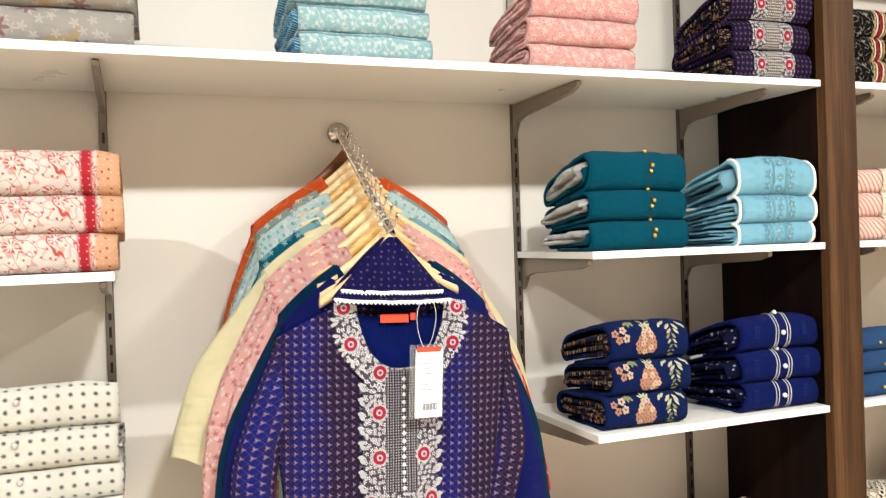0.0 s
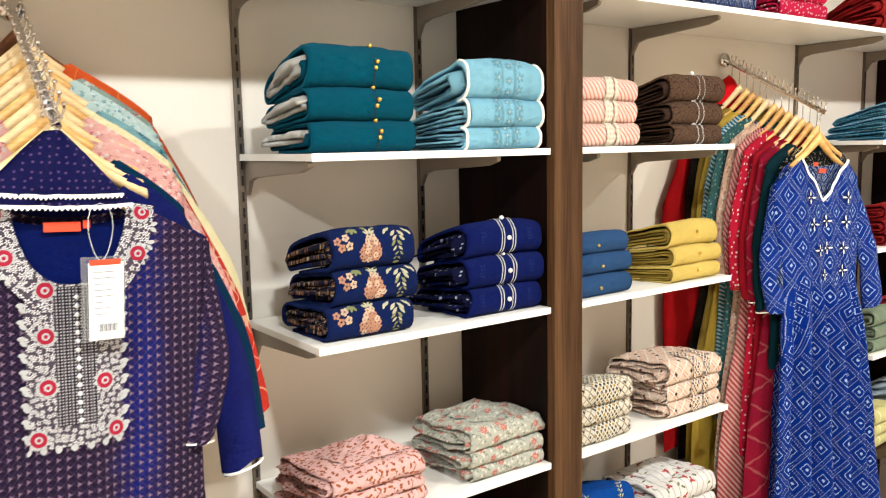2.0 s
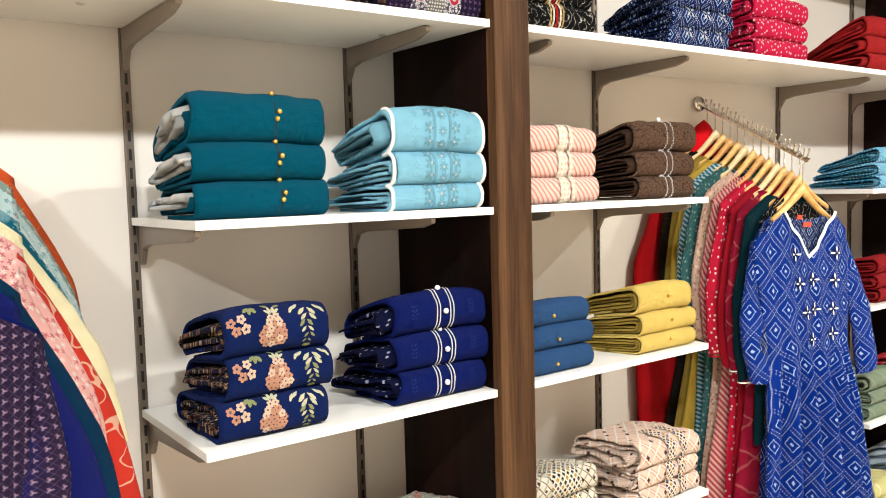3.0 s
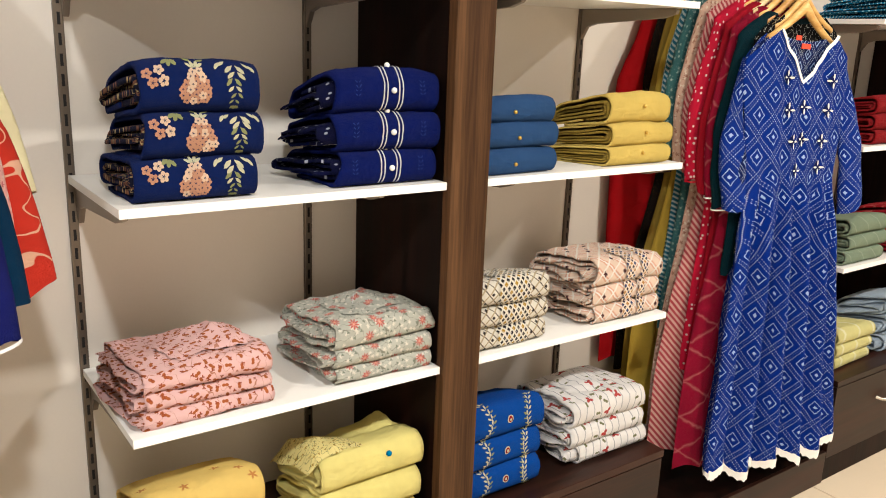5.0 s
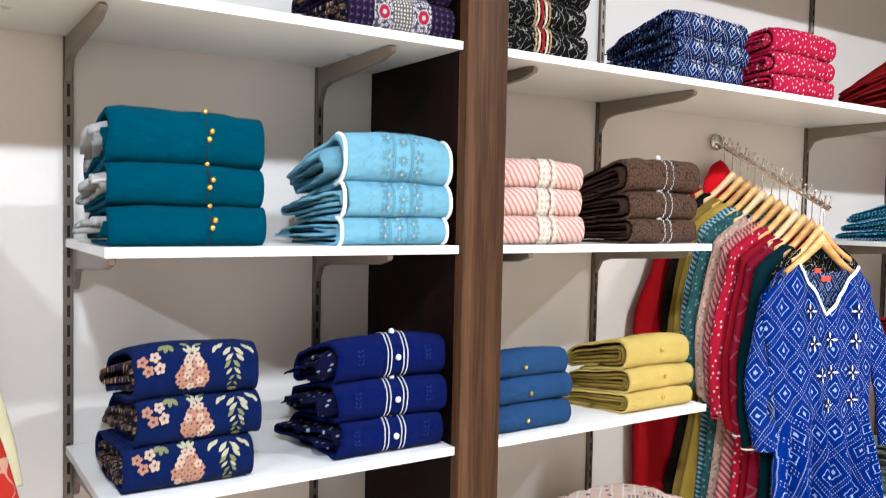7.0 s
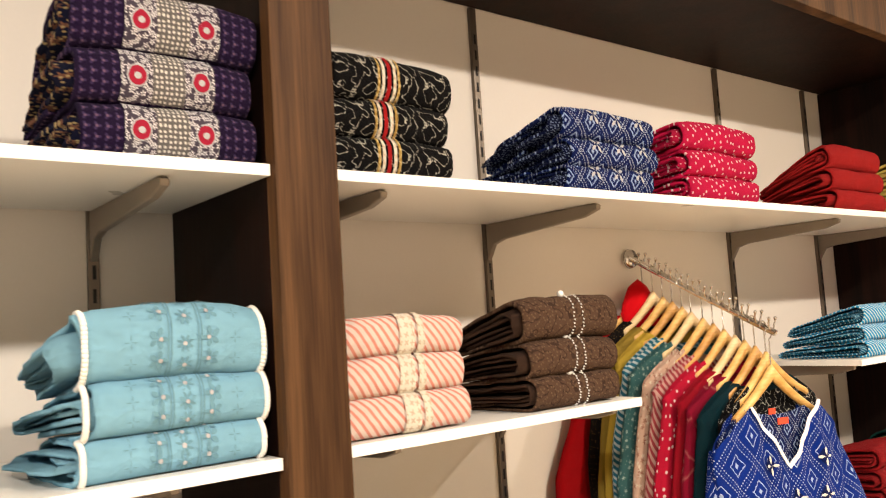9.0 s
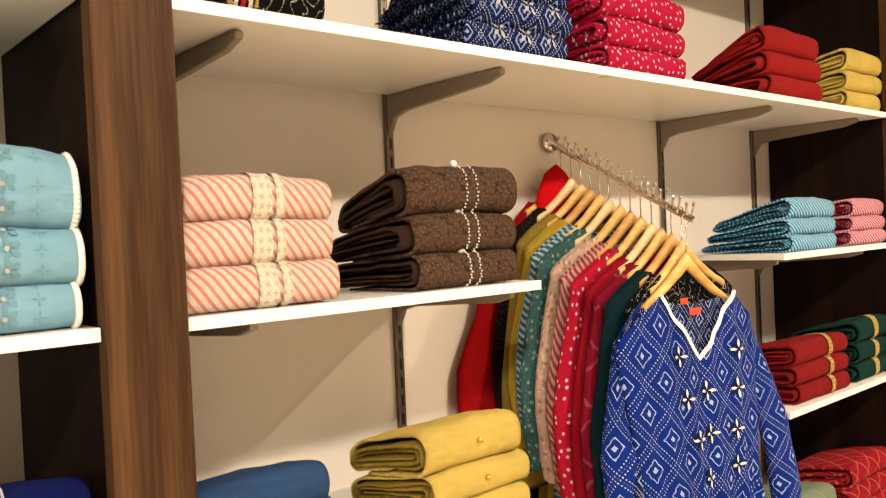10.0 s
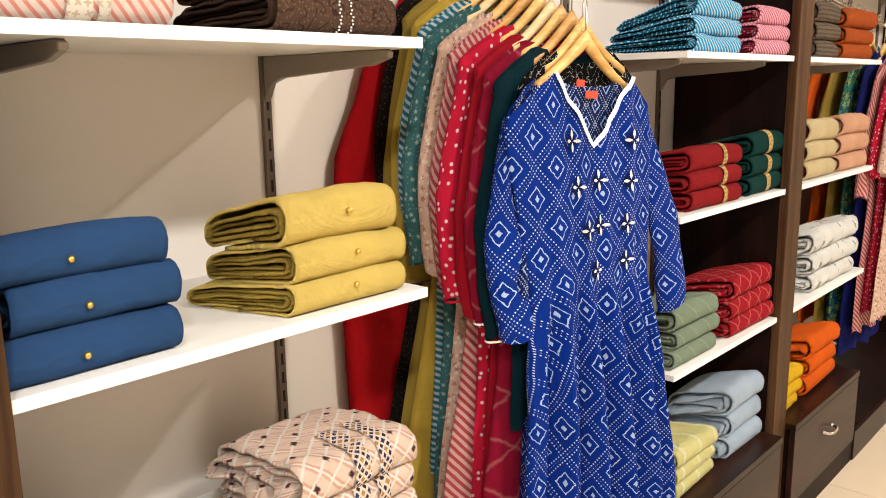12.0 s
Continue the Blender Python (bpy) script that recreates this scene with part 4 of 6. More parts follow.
FOLDED = [
    ("cream folded kurtas with red and orange border print", -0.20, 0.058, Z2, 0.20, ORANGEPR, None, None, {}),
    ("cream folded kurtas with small grey motif dots", -0.21, 0.048, Z3, 0.19, DOTTED, None, buttons((0.42,), GREYGOLD, 0.012, 0.005, "cloth-covered button"), {}),
    ("grey folded kurtas with gold floral print", -0.22, 0.088, Z1, 0.20, GREYGOLD, None, None, {}),
    ("light aqua folded kurtas with white print", 0.35, 0.60, Z1, 0.155, AQUAPR, TEALSTR, None, {}),
    ("salmon pink folded jacquard kurtas", 0.81, 1.055, Z1, 0.165, PINKPR, None, None, {}),
    ("purple folded kurtas with embroidered placket", 1.296, 1.514, Z1, 0.205, PURPLE, NAVY_IN, purple_trim, {"ragged": 0.02}),
    ("teal green folded kurtas with gold buttons", 0.932, 1.163, Z2, 0.205, TEAL, TEAL, teal_trim, {"lining": LINING, "sizes": [1.0, 1.0, 1.35], "puff": 0.009}),
    ("aqua blue folded kurtas with white lace edges", 1.300, 1.516, Z2, 0.195, AQUA, AQUA, lace_ends, {"sizes": [0.8, 1.0, 1.45], "ragged": 0.035, "layers": 4, "spread": 0.004}),
    ("navy folded kurtas with embroidered flowers", 0.964, 1.154, Z3, 0.222, NAVY, NAVY_IN, navy_trim, {"ragged": 0.014, "spread": 0.008, "sizes": [0.95, 1.0, 1.15], "sink": 0.22}),
    ("royal blue folded kurtas with white cords", 1.302, 1.512, Z3, 0.212, ROYAL, ROYAL_IN, royal_trim, {"ragged": 0.035, "layers": 4}),
    ("pink folded kurtas with brown leaf print", 0.945, 1.170, Z4, 0.104, PINKLEAF, None, loose_cloth(0.25, 0.98, 0.045, 0.20, 0.026, PINKLEAF, "rumpled collar of the folded kurta"), {"sink": 0.16, "depth": 0.23, "puff": 0.0155, "ragged": 0.026, "layers": 5, "sizes": [1, 1.05, 1.4]}),
    ("grey-green folded kurtas with red floral print", 1.294, 1.510, Z4, 0.12, GREYFL, None, both(loose_cloth(0.2, 0.9, 0.06, 0.21, 0.014, GREYFL, "rumpled upper layer of the folded kurta", 0.05, 0.5), tag_pin(0.42, 0.09)), {"sink": 0.16, "depth": 0.23, "puff": 0.0155, "ragged": 0.026, "layers": 5, "sizes": [1, 1.05, 1.4]}),
    ("warm yellow folded kurtas", 0.945, 1.155, Z5, 0.235, YELLOW, None, None, {}),
    ("pale yellow folded kurtas with fine vine print", 1.262, 1.492, Z5, 0.215, PALEYEL, None, both(top_sticker, loose_cloth(-0.10, 0.42, 0.015, 0.20, 0.030, YELVINE, "sheer vine-printed sleeve folded over", 0.10, 0.35), loose_cloth(0.45, 1.0, 0.08, 0.2, 0.030, PALEYEL, "rumpled collar of the folded kurta", 0.10, 0.8)), {"puff": 0.011}),
    ("black folded bandhani kurtas with red gold band", 1.630, 1.836, Z1, 0.178, BLACKPR, None, bands([(0.34, 0.36, GOLDBAND, "gold stripe"), (0.375, 0.40, CREAMLACE, "cream stripe"), (0.42, 0.45, RED, "brick red woven band"), (0.47, 0.495, CREAMLACE, "cream stripe"), (0.51, 0.53, GOLDBAND, "gold stripe")]), {}),
    ("blue and white folded bandhani kurtas", 2.090, 2.332, Z1, 0.152, BANDHANI, BANDHANI_IN, star_trim, {"sink": 0.5, "ragged": 0.04, "layers": 4}),
    ("crimson folded kurtas with white dots", 2.436, 2.688, Z1, 0.165, CRIMSON, None, None, {"ragged": 0.025}),
    ("brick red folded kurtas", 3.04, 3.30, Z1, 0.17, RED, None, None, {"sink": 0.65, "ragged": 0.05, "layers": 4}),
    ("mustard yellow folded kurtas", 3.46, 3.68, Z1, 0.165, MUSTARD, None, None, {}),
    ("coral and white striped folded kurtas", 1.626, 1.832, Z2, 0.166, PINKSTR, PINKDK, bands([(0.44, 0.57, CREAMLACE, "cream lace band"), (0.60, 0.66, CREAMLACE, "cream lace band")]), {"sizes": [1, 1, 1]}),
    ("brown folded jacquard kurtas with silver beads", 1.966, 2.176, Z2, 0.185, BROWN, BROWN_IN, chain_trim, {"ragged": 0.022, "layers": 6, "sizes": [0.9, 1, 1.2], "spread": 0.008}),
    ("slate blue folded kurtas with brass buttons", 1.620, 1.816, Z3, 0.160, DENIM, None, buttons((0.42,), GOLD, -0.004, 0.0042, "small brass button"), {"sizes": [1, 1, 1]}),
    # inner folds in OLIVE: shade at the rolls' ends is put into the colour
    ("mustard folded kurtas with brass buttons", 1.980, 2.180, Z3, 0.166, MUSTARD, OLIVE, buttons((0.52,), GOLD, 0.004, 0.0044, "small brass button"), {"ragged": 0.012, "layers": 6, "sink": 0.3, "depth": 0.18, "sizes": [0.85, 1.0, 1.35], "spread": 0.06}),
    ("cream folded kurtas with black and gold print", 1.626, 1.822, Z4, 0.158, CREAMBLK, None, bands([(0.30, 0.72, BLKGOLD, "black and gold ikat band")]), {"puff": 0.0115, "ragged": 0.02}),
    ("peach folded kurtas with ikat print", 1.978, 2.198, Z4, 0.158, PEACHPR, None, bands([(0.42, 0.56, IKATBAND, "dark brown ikat band"), (0.64, 0.76, IKATBAND, "dark brown ikat band")]), {"sink": 0.16, "depth": 0.23, "puff": 0.0125, "layers": 5, "ragged": 0.035, "sizes": [1, 1.05, 1.4]}),
    ("royal blue folded kurtas with floral print", 1.628, 1.832, Z5, 0.225, ROYALFL, None, wreath_trim, {}),
    ("white folded kurtas with red floral print", 1.948, 2.19, Z5, 0.168, WHITEFL, None, loose_cloth(0.15, 0.85, 0.05, 0.2, 0.018, WHITEFL, "rumpled upper layer of the folded kurta", 0.05, 0.4), {"sink": 0.16, "depth": 0.23, "puff": 0.014, "layers": 5, "ragged": 0.035, "sizes": [1, 1.1, 1.4]}),
    ("teal folded kurtas with diagonal white stripes", 3.115, 3.36, Z2, 0.130, TEALSTR, TEALSTR_IN, None, {"ragged": 0.03, "layers": 4, "spread": 0.06, "sink": 0.5}),
    ("pink and crimson striped folded kurtas", 3.46, 3.682, Z2, 0.125, CRIMSTR, CRIM_IN, None, {"ragged": 0.03}),
    ("dark red folded kurtas with gold band", 3.12, 3.405, Z3, 0.150, REDGOLD, None, bands([(0.60, 0.68, GOLDBAND, "gold embroidered band")]), {"ragged": 0.02}),
    ("bottle green folded kurtas with gold band", 3.475, 3.682, Z3, 0.165, GREEN, None, bands([(0.48, 0.60, GOLDBAND, "gold embroidered band")]), {"ragged": 0.03}),
    ("sage green folded kurtas", 3.075, 3.300, Z4, 0.152, SAGE, None, None, {}),
    ("red checked folded kurtas", 3.405, 3.675, Z4, 0.165, REDCHK, None, None, {"ragged": 0.03}),
    ("light blue folded kurtas", 3.435, 3.650, Z5, 0.205, LTBLUE, None, None, {"ragged": 0.04, "layers": 4}),
    ("lemon yellow folded kurtas", 3.115, 3.340, Z5, 0.135, LEMON, None, None, {}),
    ("sand yellow folded kurtas", 3.90, 4.13, Z1, 0.20, CREAMC, None, None, {}),
    ("grey-brown folded kurtas", 3.90, 4.10, Z2, 0.165, GREYBR, None, None, {}),
    ("rust orange folded kurtas", 4.16, 4.46, Z2, 0.160, RUST, None, None, {"ragged": 0.03}),
    ("cream folded kurtas with dark red edge", 3.90, 4.16, Z3, 0.185, CREAMC, PINKDK, None, {}),
    ("peach folded kurtas", 4.22, 4.50, Z3, 0.190, PEACH, None, None, {"ragged": 0.03}),
    ("white folded kurtas with grey print", 4.02, 4.44, Z4, 0.205, WHITEPR, None, None, {"puff": 0.014, "ragged": 0.03}),
    ("sun yellow folded kurtas", 3.83, 3.98, Z5, 0.14, SUN, None, None, {}),
    ("orange folded kurtas", 4.05, 4.34, Z5, 0.20, ORANGE, None, None, {"ragged": 0.04}),
]
for what, x0, x1, z, total, mat, inside, deco, more in FOLDED:
    stack(what, x0, x1, z, total, mat, inside, deco, **more)

# ---- hanging garments ----
def hanger_mesh(half, drop, power=0.95, thick=0.013):
    """A shaped wooden hanger: two broad arms falling from the neck, with rounded edges and upturned tips."""
    bm = bmesh.new()
    n = 26
    rows = []
    for i in range(n + 1):
        k = -1 + 2 * i / n
        a = abs(k)
        x = k * half
        z = -drop * a ** power - 0.006 * math.sin(3.1416 * a)
        hgt = 0.019 + 0.012 * max(0.0, 1 - a * 1.6) ** 1.5 - 0.003 * max(0.0, a - 0.75) / 0.25
        y = -0.006 * a * a
        ring = []
        for j in range(8):
            t = 6.2832 * (j + 0.5) / 8
            ring.append(bm.verts.new((x, y + thick * 0.62 * math.cos(t), z - hgt / 2 + hgt * 0.54 * math.sin(t))))
        rows.append(ring)
    for a, b in zip(rows, rows[1:]):
        for j in range(8):
            bm.faces.new((a[j], a[(j + 1) % 8], b[(j + 1) % 8], b[j]))
    bm.faces.new(rows[0][::-1])
    bm.faces.new(rows[-1])
    bmesh.ops.recalc_face_normals(bm, faces=bm.faces[:])
    return bm


def hook_mesh(height, r=0.011):
    """A wire stem and the hook's round, whose middle stands at the given height."""
    pts = [(0, 0, -0.012), (0, 0, max(0.0, height - r * 1.6))]
    for k in range(10):
        t = math.radians(-80 + 30 * k)
        pts.append((r * math.cos(t) - 0.002, 0, height + r * math.sin(t)))
    return sweep(pts, 0.0015, 6)


def add_hanger(parent_pose, half, drop, mat, label, hook=0.05, group="hangers", power=0.95):
    ob = empty("clothes_hanger", parent_pose, label, "clothes hanger", group)
    part("shoulder_bar", hanger_mesh(half, drop, power), mat, ob, "", True)
    part("hook", hook_mesh(hook), CHROME, ob, "chrome wire hook", True)
    return ob


class Kurta:
    """Shape of a hanging kurta: x across, y to the back, z up, from the point where the hanger's arms meet."""
    def __init__(self, **k):
        self.shoulder = k.get("shoulder", 0.21)      # half width over the shoulders
        self.neck = k.get("neck", 0.085)             # half width of the neck hole
        self.zn = k.get("zn", -0.035)                # height at the neck's side
        self.zt = k.get("zt", -0.085)                # height at the shoulder's tip
        self.deep = k.get("deep", 0.10)              # neck depth at the front
        self.shape = k.get("shape", "scoop")
        self.profile = k.get("profile", [(-0.26, 0.205), (-0.45, 0.19), (-0.9, 0.23)])
        self.hem = k.get("hem", -0.95)
        self.depth = k.get("depth", 0.028)
        self.folds = k.get("folds", 0.006)
        self.count = k.get("count", 3.5)
        self.seed = k.get("seed", 1.0)
        self.skew = k.get("skew", 0.0)
        self.bow = k.get("bow", (2.6, 0.62))         # roundness of a scooped neck
        self.gather = k.get("gather", None)          # height from which the skirt falls in deep folds
        self.table = [(self.zt, self.shoulder)] + self.profile

    def top(self, x, back=False):
        a = abs(x)
        if a >= self.neck:
            k = (a - self.neck) / (self.shoulder - self.neck)
            return self.zn + (self.zt - self.zn) * (0.85 * k + 0.15 * k ** 3)
        d = 0.022 if back else self.deep
        k = a / self.neck
        if self.shape == "v" and not back:
            return self.zn - d * (1 - k) ** 0.94
        return self.zn - d * (1 - k ** self.bow[0]) ** self.bow[1]

    def at(self, a, q, back=False):
        """a across from -1 to 1, q down from 0 to 1."""
        z0 = self.top(a * self.shoulder, back)
        z = z0 + (self.hem - z0) * q
        w = lerp_list(self.table, z)
        x = a * w + self.skew * q
        fall = max(0.0, (self.zt - z) / (self.zt - self.hem))
        rim = max(0.0, 1 - abs(a) ** 2.4) ** 0.5
        amp = self.folds * (0.25 + 3.2 * fall ** 1.3)
        if self.gather is not None:
            amp = self.folds * (0.3 + 2.6 * min(1.0, max(0.0, (self.gather - z) / 0.22)) ** 0.8)
        f = amp * (math.sin(a * 3.1416 * self.count + self.seed * 2.1 + 0.6 * fall * math.sin(self.seed)) + 0.5 * math.sin(a * 3.1416 * self.count * 1.9 + self.seed)) * (0.35 + 0.65 * rim)
        x += 0.35 * amp * math.cos(a * 3.1416 * self.count + self.seed * 2.1) * (1 - abs(a)) ** 0.3
        f += 0.004 * wob(x * 12, z * 7, self.seed) + 0.0018 * wob(x * 40, z * 24, self.seed + 4)
        d = self.depth * (0.55 + 0.9 * fall) * rim
        zz = z + (0.012 * math.sin(a * 3.1416 * self.count * 1.3 + self.seed) * q ** 6 if not back else 0)
        return Vector((x, (d if back else -d) + f, zz))

    def body(self, cols=46, rows=40):
        bm = bmesh.new()
        uvl = bm.loops.layers.uv.new("UVMap")
        for back in (False, True):
            grid = []
            for j in range(rows + 1):
                q = (j / rows) ** 1.15
                pts = []
                for i in range(cols + 1):
                    a = -1 + 2 * i / cols
                    a = a + 0.12 * math.sin(3.1416 * a) * 0.6
                    pts.append(self.at(max(-1, min(1, a)), q, back))
                # the print runs along the cloth, over its folds, from the middle outwards
                run = [0.0]
                for p0, p1 in zip(pts, pts[1:]):
                    run.append(run[-1] + math.hypot(p1.x - p0.x, p1.y - p0.y))
                mid = run[cols // 2]
                line = [(bm.verts.new(p), (r - mid + 0.5, p.z)) for p, r in zip(pts, run)]
                grid.append(line)
            for j in range(rows):
                for i in range(cols):
                    c = [grid[j][i], grid[j + 1][i], grid[j + 1][i + 1], grid[j][i + 1]]
                    if back:
                        c.reverse()
                    f = bm.faces.new([v for v, _ in c])
                    for lp, (_, uv) in zip(f.loops, c):
                        lp[uvl].uv = uv
        bmesh.ops.remove_doubles(bm, verts=bm.verts[:], dist=0.0004)
        return bm

    def sleeve(self, side, cuff, half=0.055, low=-0.24, rows=20, ring=16, thick=0.016):
        """A flat hanging tube from the armhole to the cuff at (x, z)."""
        bm = bmesh.new()
        uvl = bm.loops.layers.uv.new("UVMap")
        tip = Vector((self.shoulder - 0.008, 0, self.zt + 0.002))
        pit = Vector((lerp_list(self.table, low) - 0.014, 0, low))
        c1 = Vector((cuff[0], 0, cuff[1]))
        c0 = (tip + pit) / 2
        d0 = (tip - pit) / 2
        along = (c1 - c0).normalized()
        d1 = Vector((-along.z, 0, along.x)) * half
        if d1.x < 0:
            d1 = -d1
        loops = []
        for j in range(rows + 1):
            k = j / rows
            c = c0 + (c1 - c0) * k + Vector((0.02 * math.sin(3.1416 * k), 0, 0))
            e = min(1.0, k * 2.2)
            ax = d0 * (1 - e) + d1 * e
            line = []
            for i in range(ring + 1):
                t = 6.2832 * i / ring
                r = thick * (0.7 + 0.5 * k) * (1 + 0.25 * wob(k * 5, side, self.seed))
                p = c + ax * math.cos(t) * (1 + 0.03 * wob(k * 9, side * 3, self.seed)) + Vector((0, r * math.sin(t), 0))
                p.y += 0.006 * wob(p.x * 30, p.z * 14, self.seed + side) * (0.3 + k)
                p.z += 0.006 * math.sin(t * 2 + self.seed) * k ** 5
                line.append((p, (side * (0.3 + half * t / 1.57), p.z)))
            loops.append(line)
        verts = [[bm.verts.new((side * p.x, p.y, p.z)) for p, _ in line[:-1]] for line in loops]
        for j in range(rows):
            for i in range(ring):
                i2 = (i + 1) % ring
                c = [(verts[j][i], loops[j][i][1]), (verts[j][i2], loops[j][i + 1][1]), (verts[j + 1][i2], loops[j + 1][i + 1][1]), (verts[j + 1][i], loops[j + 1][i][1])]
                if side > 0:
                    c.reverse()
                f = bm.faces.new([v for v, _ in c])
                for lp, (_, uv) in zip(f.loops, c):
                    lp[uvl].uv = uv
        return bm

    def cuff_band(self, side, cuff, half, height, thick=0.0215):
        """A trim band round the sleeve's end."""
        bm = bmesh.new()
        low = -0.24
        tip = Vector((self.shoulder, 0, self.zt))
        pit = Vector((lerp_list(self.table, low) - 0.012, 0, low))
        along = (Vector((cuff[0], 0, cuff[1])) - (tip + pit) / 2).normalized()
        ax = Vector((-along.z, 0, along.x)) * half * 1.02
        n, lines = 20, []
        for k in (0, 1):
            c = Vector((cuff[0], 0, cuff[1])) - along * (height * (1 - k) - 0.003)
            lines.append([bm.verts.new((side * (c + ax * math.cos(6.2832 * i / n)).x, thick * 1.15 * math.sin(6.2832 * i / n), (c + ax * math.cos(6.2832 * i / n)).z)) for i in range(n)])
        for i in range(n):
            bm.faces.new((lines[0][i], lines[0][(i + 1) % n], lines[1][(i + 1) % n], lines[1][i]))
        bmesh.ops.recalc_face_normals(bm, faces=bm.faces[:])
        return bm

    def neck_trim(self, width, lift=0.003, n=40, u_scale=1.0):
        """A band along the front neckline."""
        bm = bmesh.new()
        uvl = bm.loops.layers.uv.new("UVMap")
        rows, run = [], 0.0
        last = None
        for i in range(n + 1):
            x = self.neck * math.sin(1.5708 * (-1 + 2 * i / n))
            a = x / self.shoulder
            p = self.at(a, 0.0)
            x2 = self.neck * math.sin(1.5708 * (-1 + 2 * (i + 0.5) / n))
            tang = (self.at(min(1, a + 0.004), 0) - self.at(max(-1, a - 0.004), 0))
            tang.y = 0
            tang.normalize()
            out = Vector((tang.z, 0, -tang.x))
            if abs(x) > self.neck * 0.985:
                out = Vector((math.copysign(1, x), 0, -0.15)).normalized()
            if last:
                run += (p - last).length
            last = p
            a0 = bm.verts.new(p + Vector((0, -lift, 0)) - out * 0.003)
            q = p + out * width
            # rest the outer edge on the cloth
            z0 = self.top(a * self.shoulder)
            b0 = bm.verts.new(Vector((q.x, p.y - lift - 0.002, q.z)))
            rows.append((a0, b0, run))
        for (a0, b0, r0), (a1, b1, r1) in zip(rows, rows[1:]):
            f = bm.faces.new((a0, b0, b1, a1))
            for lp, uv in zip(f.loops, ((r0, 0), (r0, width), (r1, width), (r1, 0))):
                lp[uvl].uv = uv
        return bm

    def on_front(self, x, z, lift=0.003):
        """The point of the front cloth at x and height z."""
        a = max(-1, min(1, x / max(lerp_list(self.table, z), 0.05)))
        z0 = self.top(a * self.shoulder)
        q = max(0.0, min(1.0, (z0 - z) / (z0 - self.hem)))
        p = self.at(a, q)
        return Vector((p.x, p.y - lift, p.z))

    def sewn(self, polys, lift=0.0035):
        bm = bmesh.new()
        uvl = bm.loops.layers.uv.new("UVMap")
        for poly in polys:
            vs = [bm.verts.new(self.on_front(x, z, lift)) for x, z in poly]
            f = bm.faces.new(vs)
            for lp, (x, z) in zip(f.loops, poly):
                lp[uvl].uv = (x, z)
        bmesh.ops.recalc_face_normals(bm, faces=bm.faces[:])
        return bm


def hang(m, ku, mat, label, cuff=None, half=0.055, name="kurta", cols=34, rows=28, group="", cuff_mat=None, cuff_height=0.02, neck_mat=None, sleeve_mat=None, right=None, tuck=0.0):
    ob = empty(name, m, label, "kurta", group)
    part("body", ku.body(cols, rows), mat, ob, "", True)
    if cuff:
        for side in (-1, 1):
            if side > 0 and right:
                cuff, half = right
            sl = part("sleeve", ku.sleeve(side, cuff, half), sleeve_mat if sleeve_mat and side > 0 else mat, ob, "", True)
            if tuck and side < 0:
                sl.matrix_basis = Matrix.Translation((0, tuck, 0))
            if cuff_mat:
                part("cuff_trim", ku.cuff_band(side, cuff, half, cuff_height), cuff_mat, sl, "contrasting sewn cuff trim", True)
    if neck_mat:
        part("neck_trim", ku.neck_trim(0.012), neck_mat, ob, "contrasting neck trim", True)
    return ob


def rail(start, end, pegs, label):
    """A sloping display arm: wall flange, bar, and pairs of upright ball-ended hooks."""
    a, b = Vector(start), Vector(end)
    ob = empty("garment_rail", Matrix.Translation(a), label, "clothes rail", "sloping rails")
    d = b - a
    bm = bmesh.new()
    bmesh.ops.create_cone(bm, cap_ends=True, segments=24, radius1=0.024, radius2=0.022, depth=0.008, matrix=Matrix.Translation((0, -0.004, 0)) @ Matrix.Rotation(1.5708, 4, "X"))
    part("wall_flange", bm, CHROME, ob, "round chrome wall flange", True)
    for s in (-1, 1):
        part("screw", ball(Vector((s * 0.014, -0.0085, 0.004)), 0.003, None, 0.5, 8), STEEL, ob, "", True)
    part("bar", sweep([(0, -0.006, 0), d * 0.5, d], 0.0072, 10), CHROME, ob, "chrome bar", True)
    for i in range(pegs):
        k = 0.10 + 0.88 * i / (pegs - 1)
        p = d * k
        for s in (-1, 1):
            bm = sweep([p + Vector((0, 0, 0.002)), p + Vector((s * 0.005, 0, 0.005)), p + Vector((s * 0.009, 0, 0.009)), p + Vector((s * 0.012, -0.001, 0.018)), p + Vector((s * 0.0125, -0.003, 0.025))], 0.0021, 6)
            ball(p + Vector((s * 0.0125, -0.003, 0.027)), 0.0038, bm, 1, 8)
            part("peg_hook", bm, CHROME, ob, "chrome ball-ended peg hook", True)
    return ob


RA0, RA1 = Vector((0.502, 1.847, 1.727)), Vector((0.478, 1.400, 1.500))
RB0, RB1 = Vector((2.645, 1.847, 1.729)), Vector((2.626, 1.477, 1.540))
rail(RA0, RA1, 12, "chrome sloping display rail with peg hooks, hung with kurtas")
rail(RB0, RB1, 12, "chrome sloping display rail with peg hooks, hung with kurtas")

DKGREEN = fabric("dark_green_velvet", (0, 56, 68), (), 0.8)
MAROON = fabric("maroon_check", (170, 16, 56), [("stripe", (210, 120, 120), 0.5, 0.86, 0.09, 0.03), ("stripe", (210, 120, 120), 0.5, -0.86, 0.09, 0.03)])
MAROON_PL = fabric("maroon_plain", (190, 18, 44))
REDDOT = fabric("red_white_dotted", (224, 28, 66), [("dot", (252, 226, 222), 46, 0.15, 0.7)])
PINKROSE = fabric("coral_diagonal_stripe", (240, 190, 180), [("stripe", (206, 84, 92), 0.75, 0.66, 0.013, 0.5)])
PEACHK = fabric("peach_floral_kurta", (240, 200, 176), [("flower", (206, 146, 124), 50, 0.30, 0.9, 5), ("flower", (252, 234, 214), 60, 0.28, 0.9, 5)])
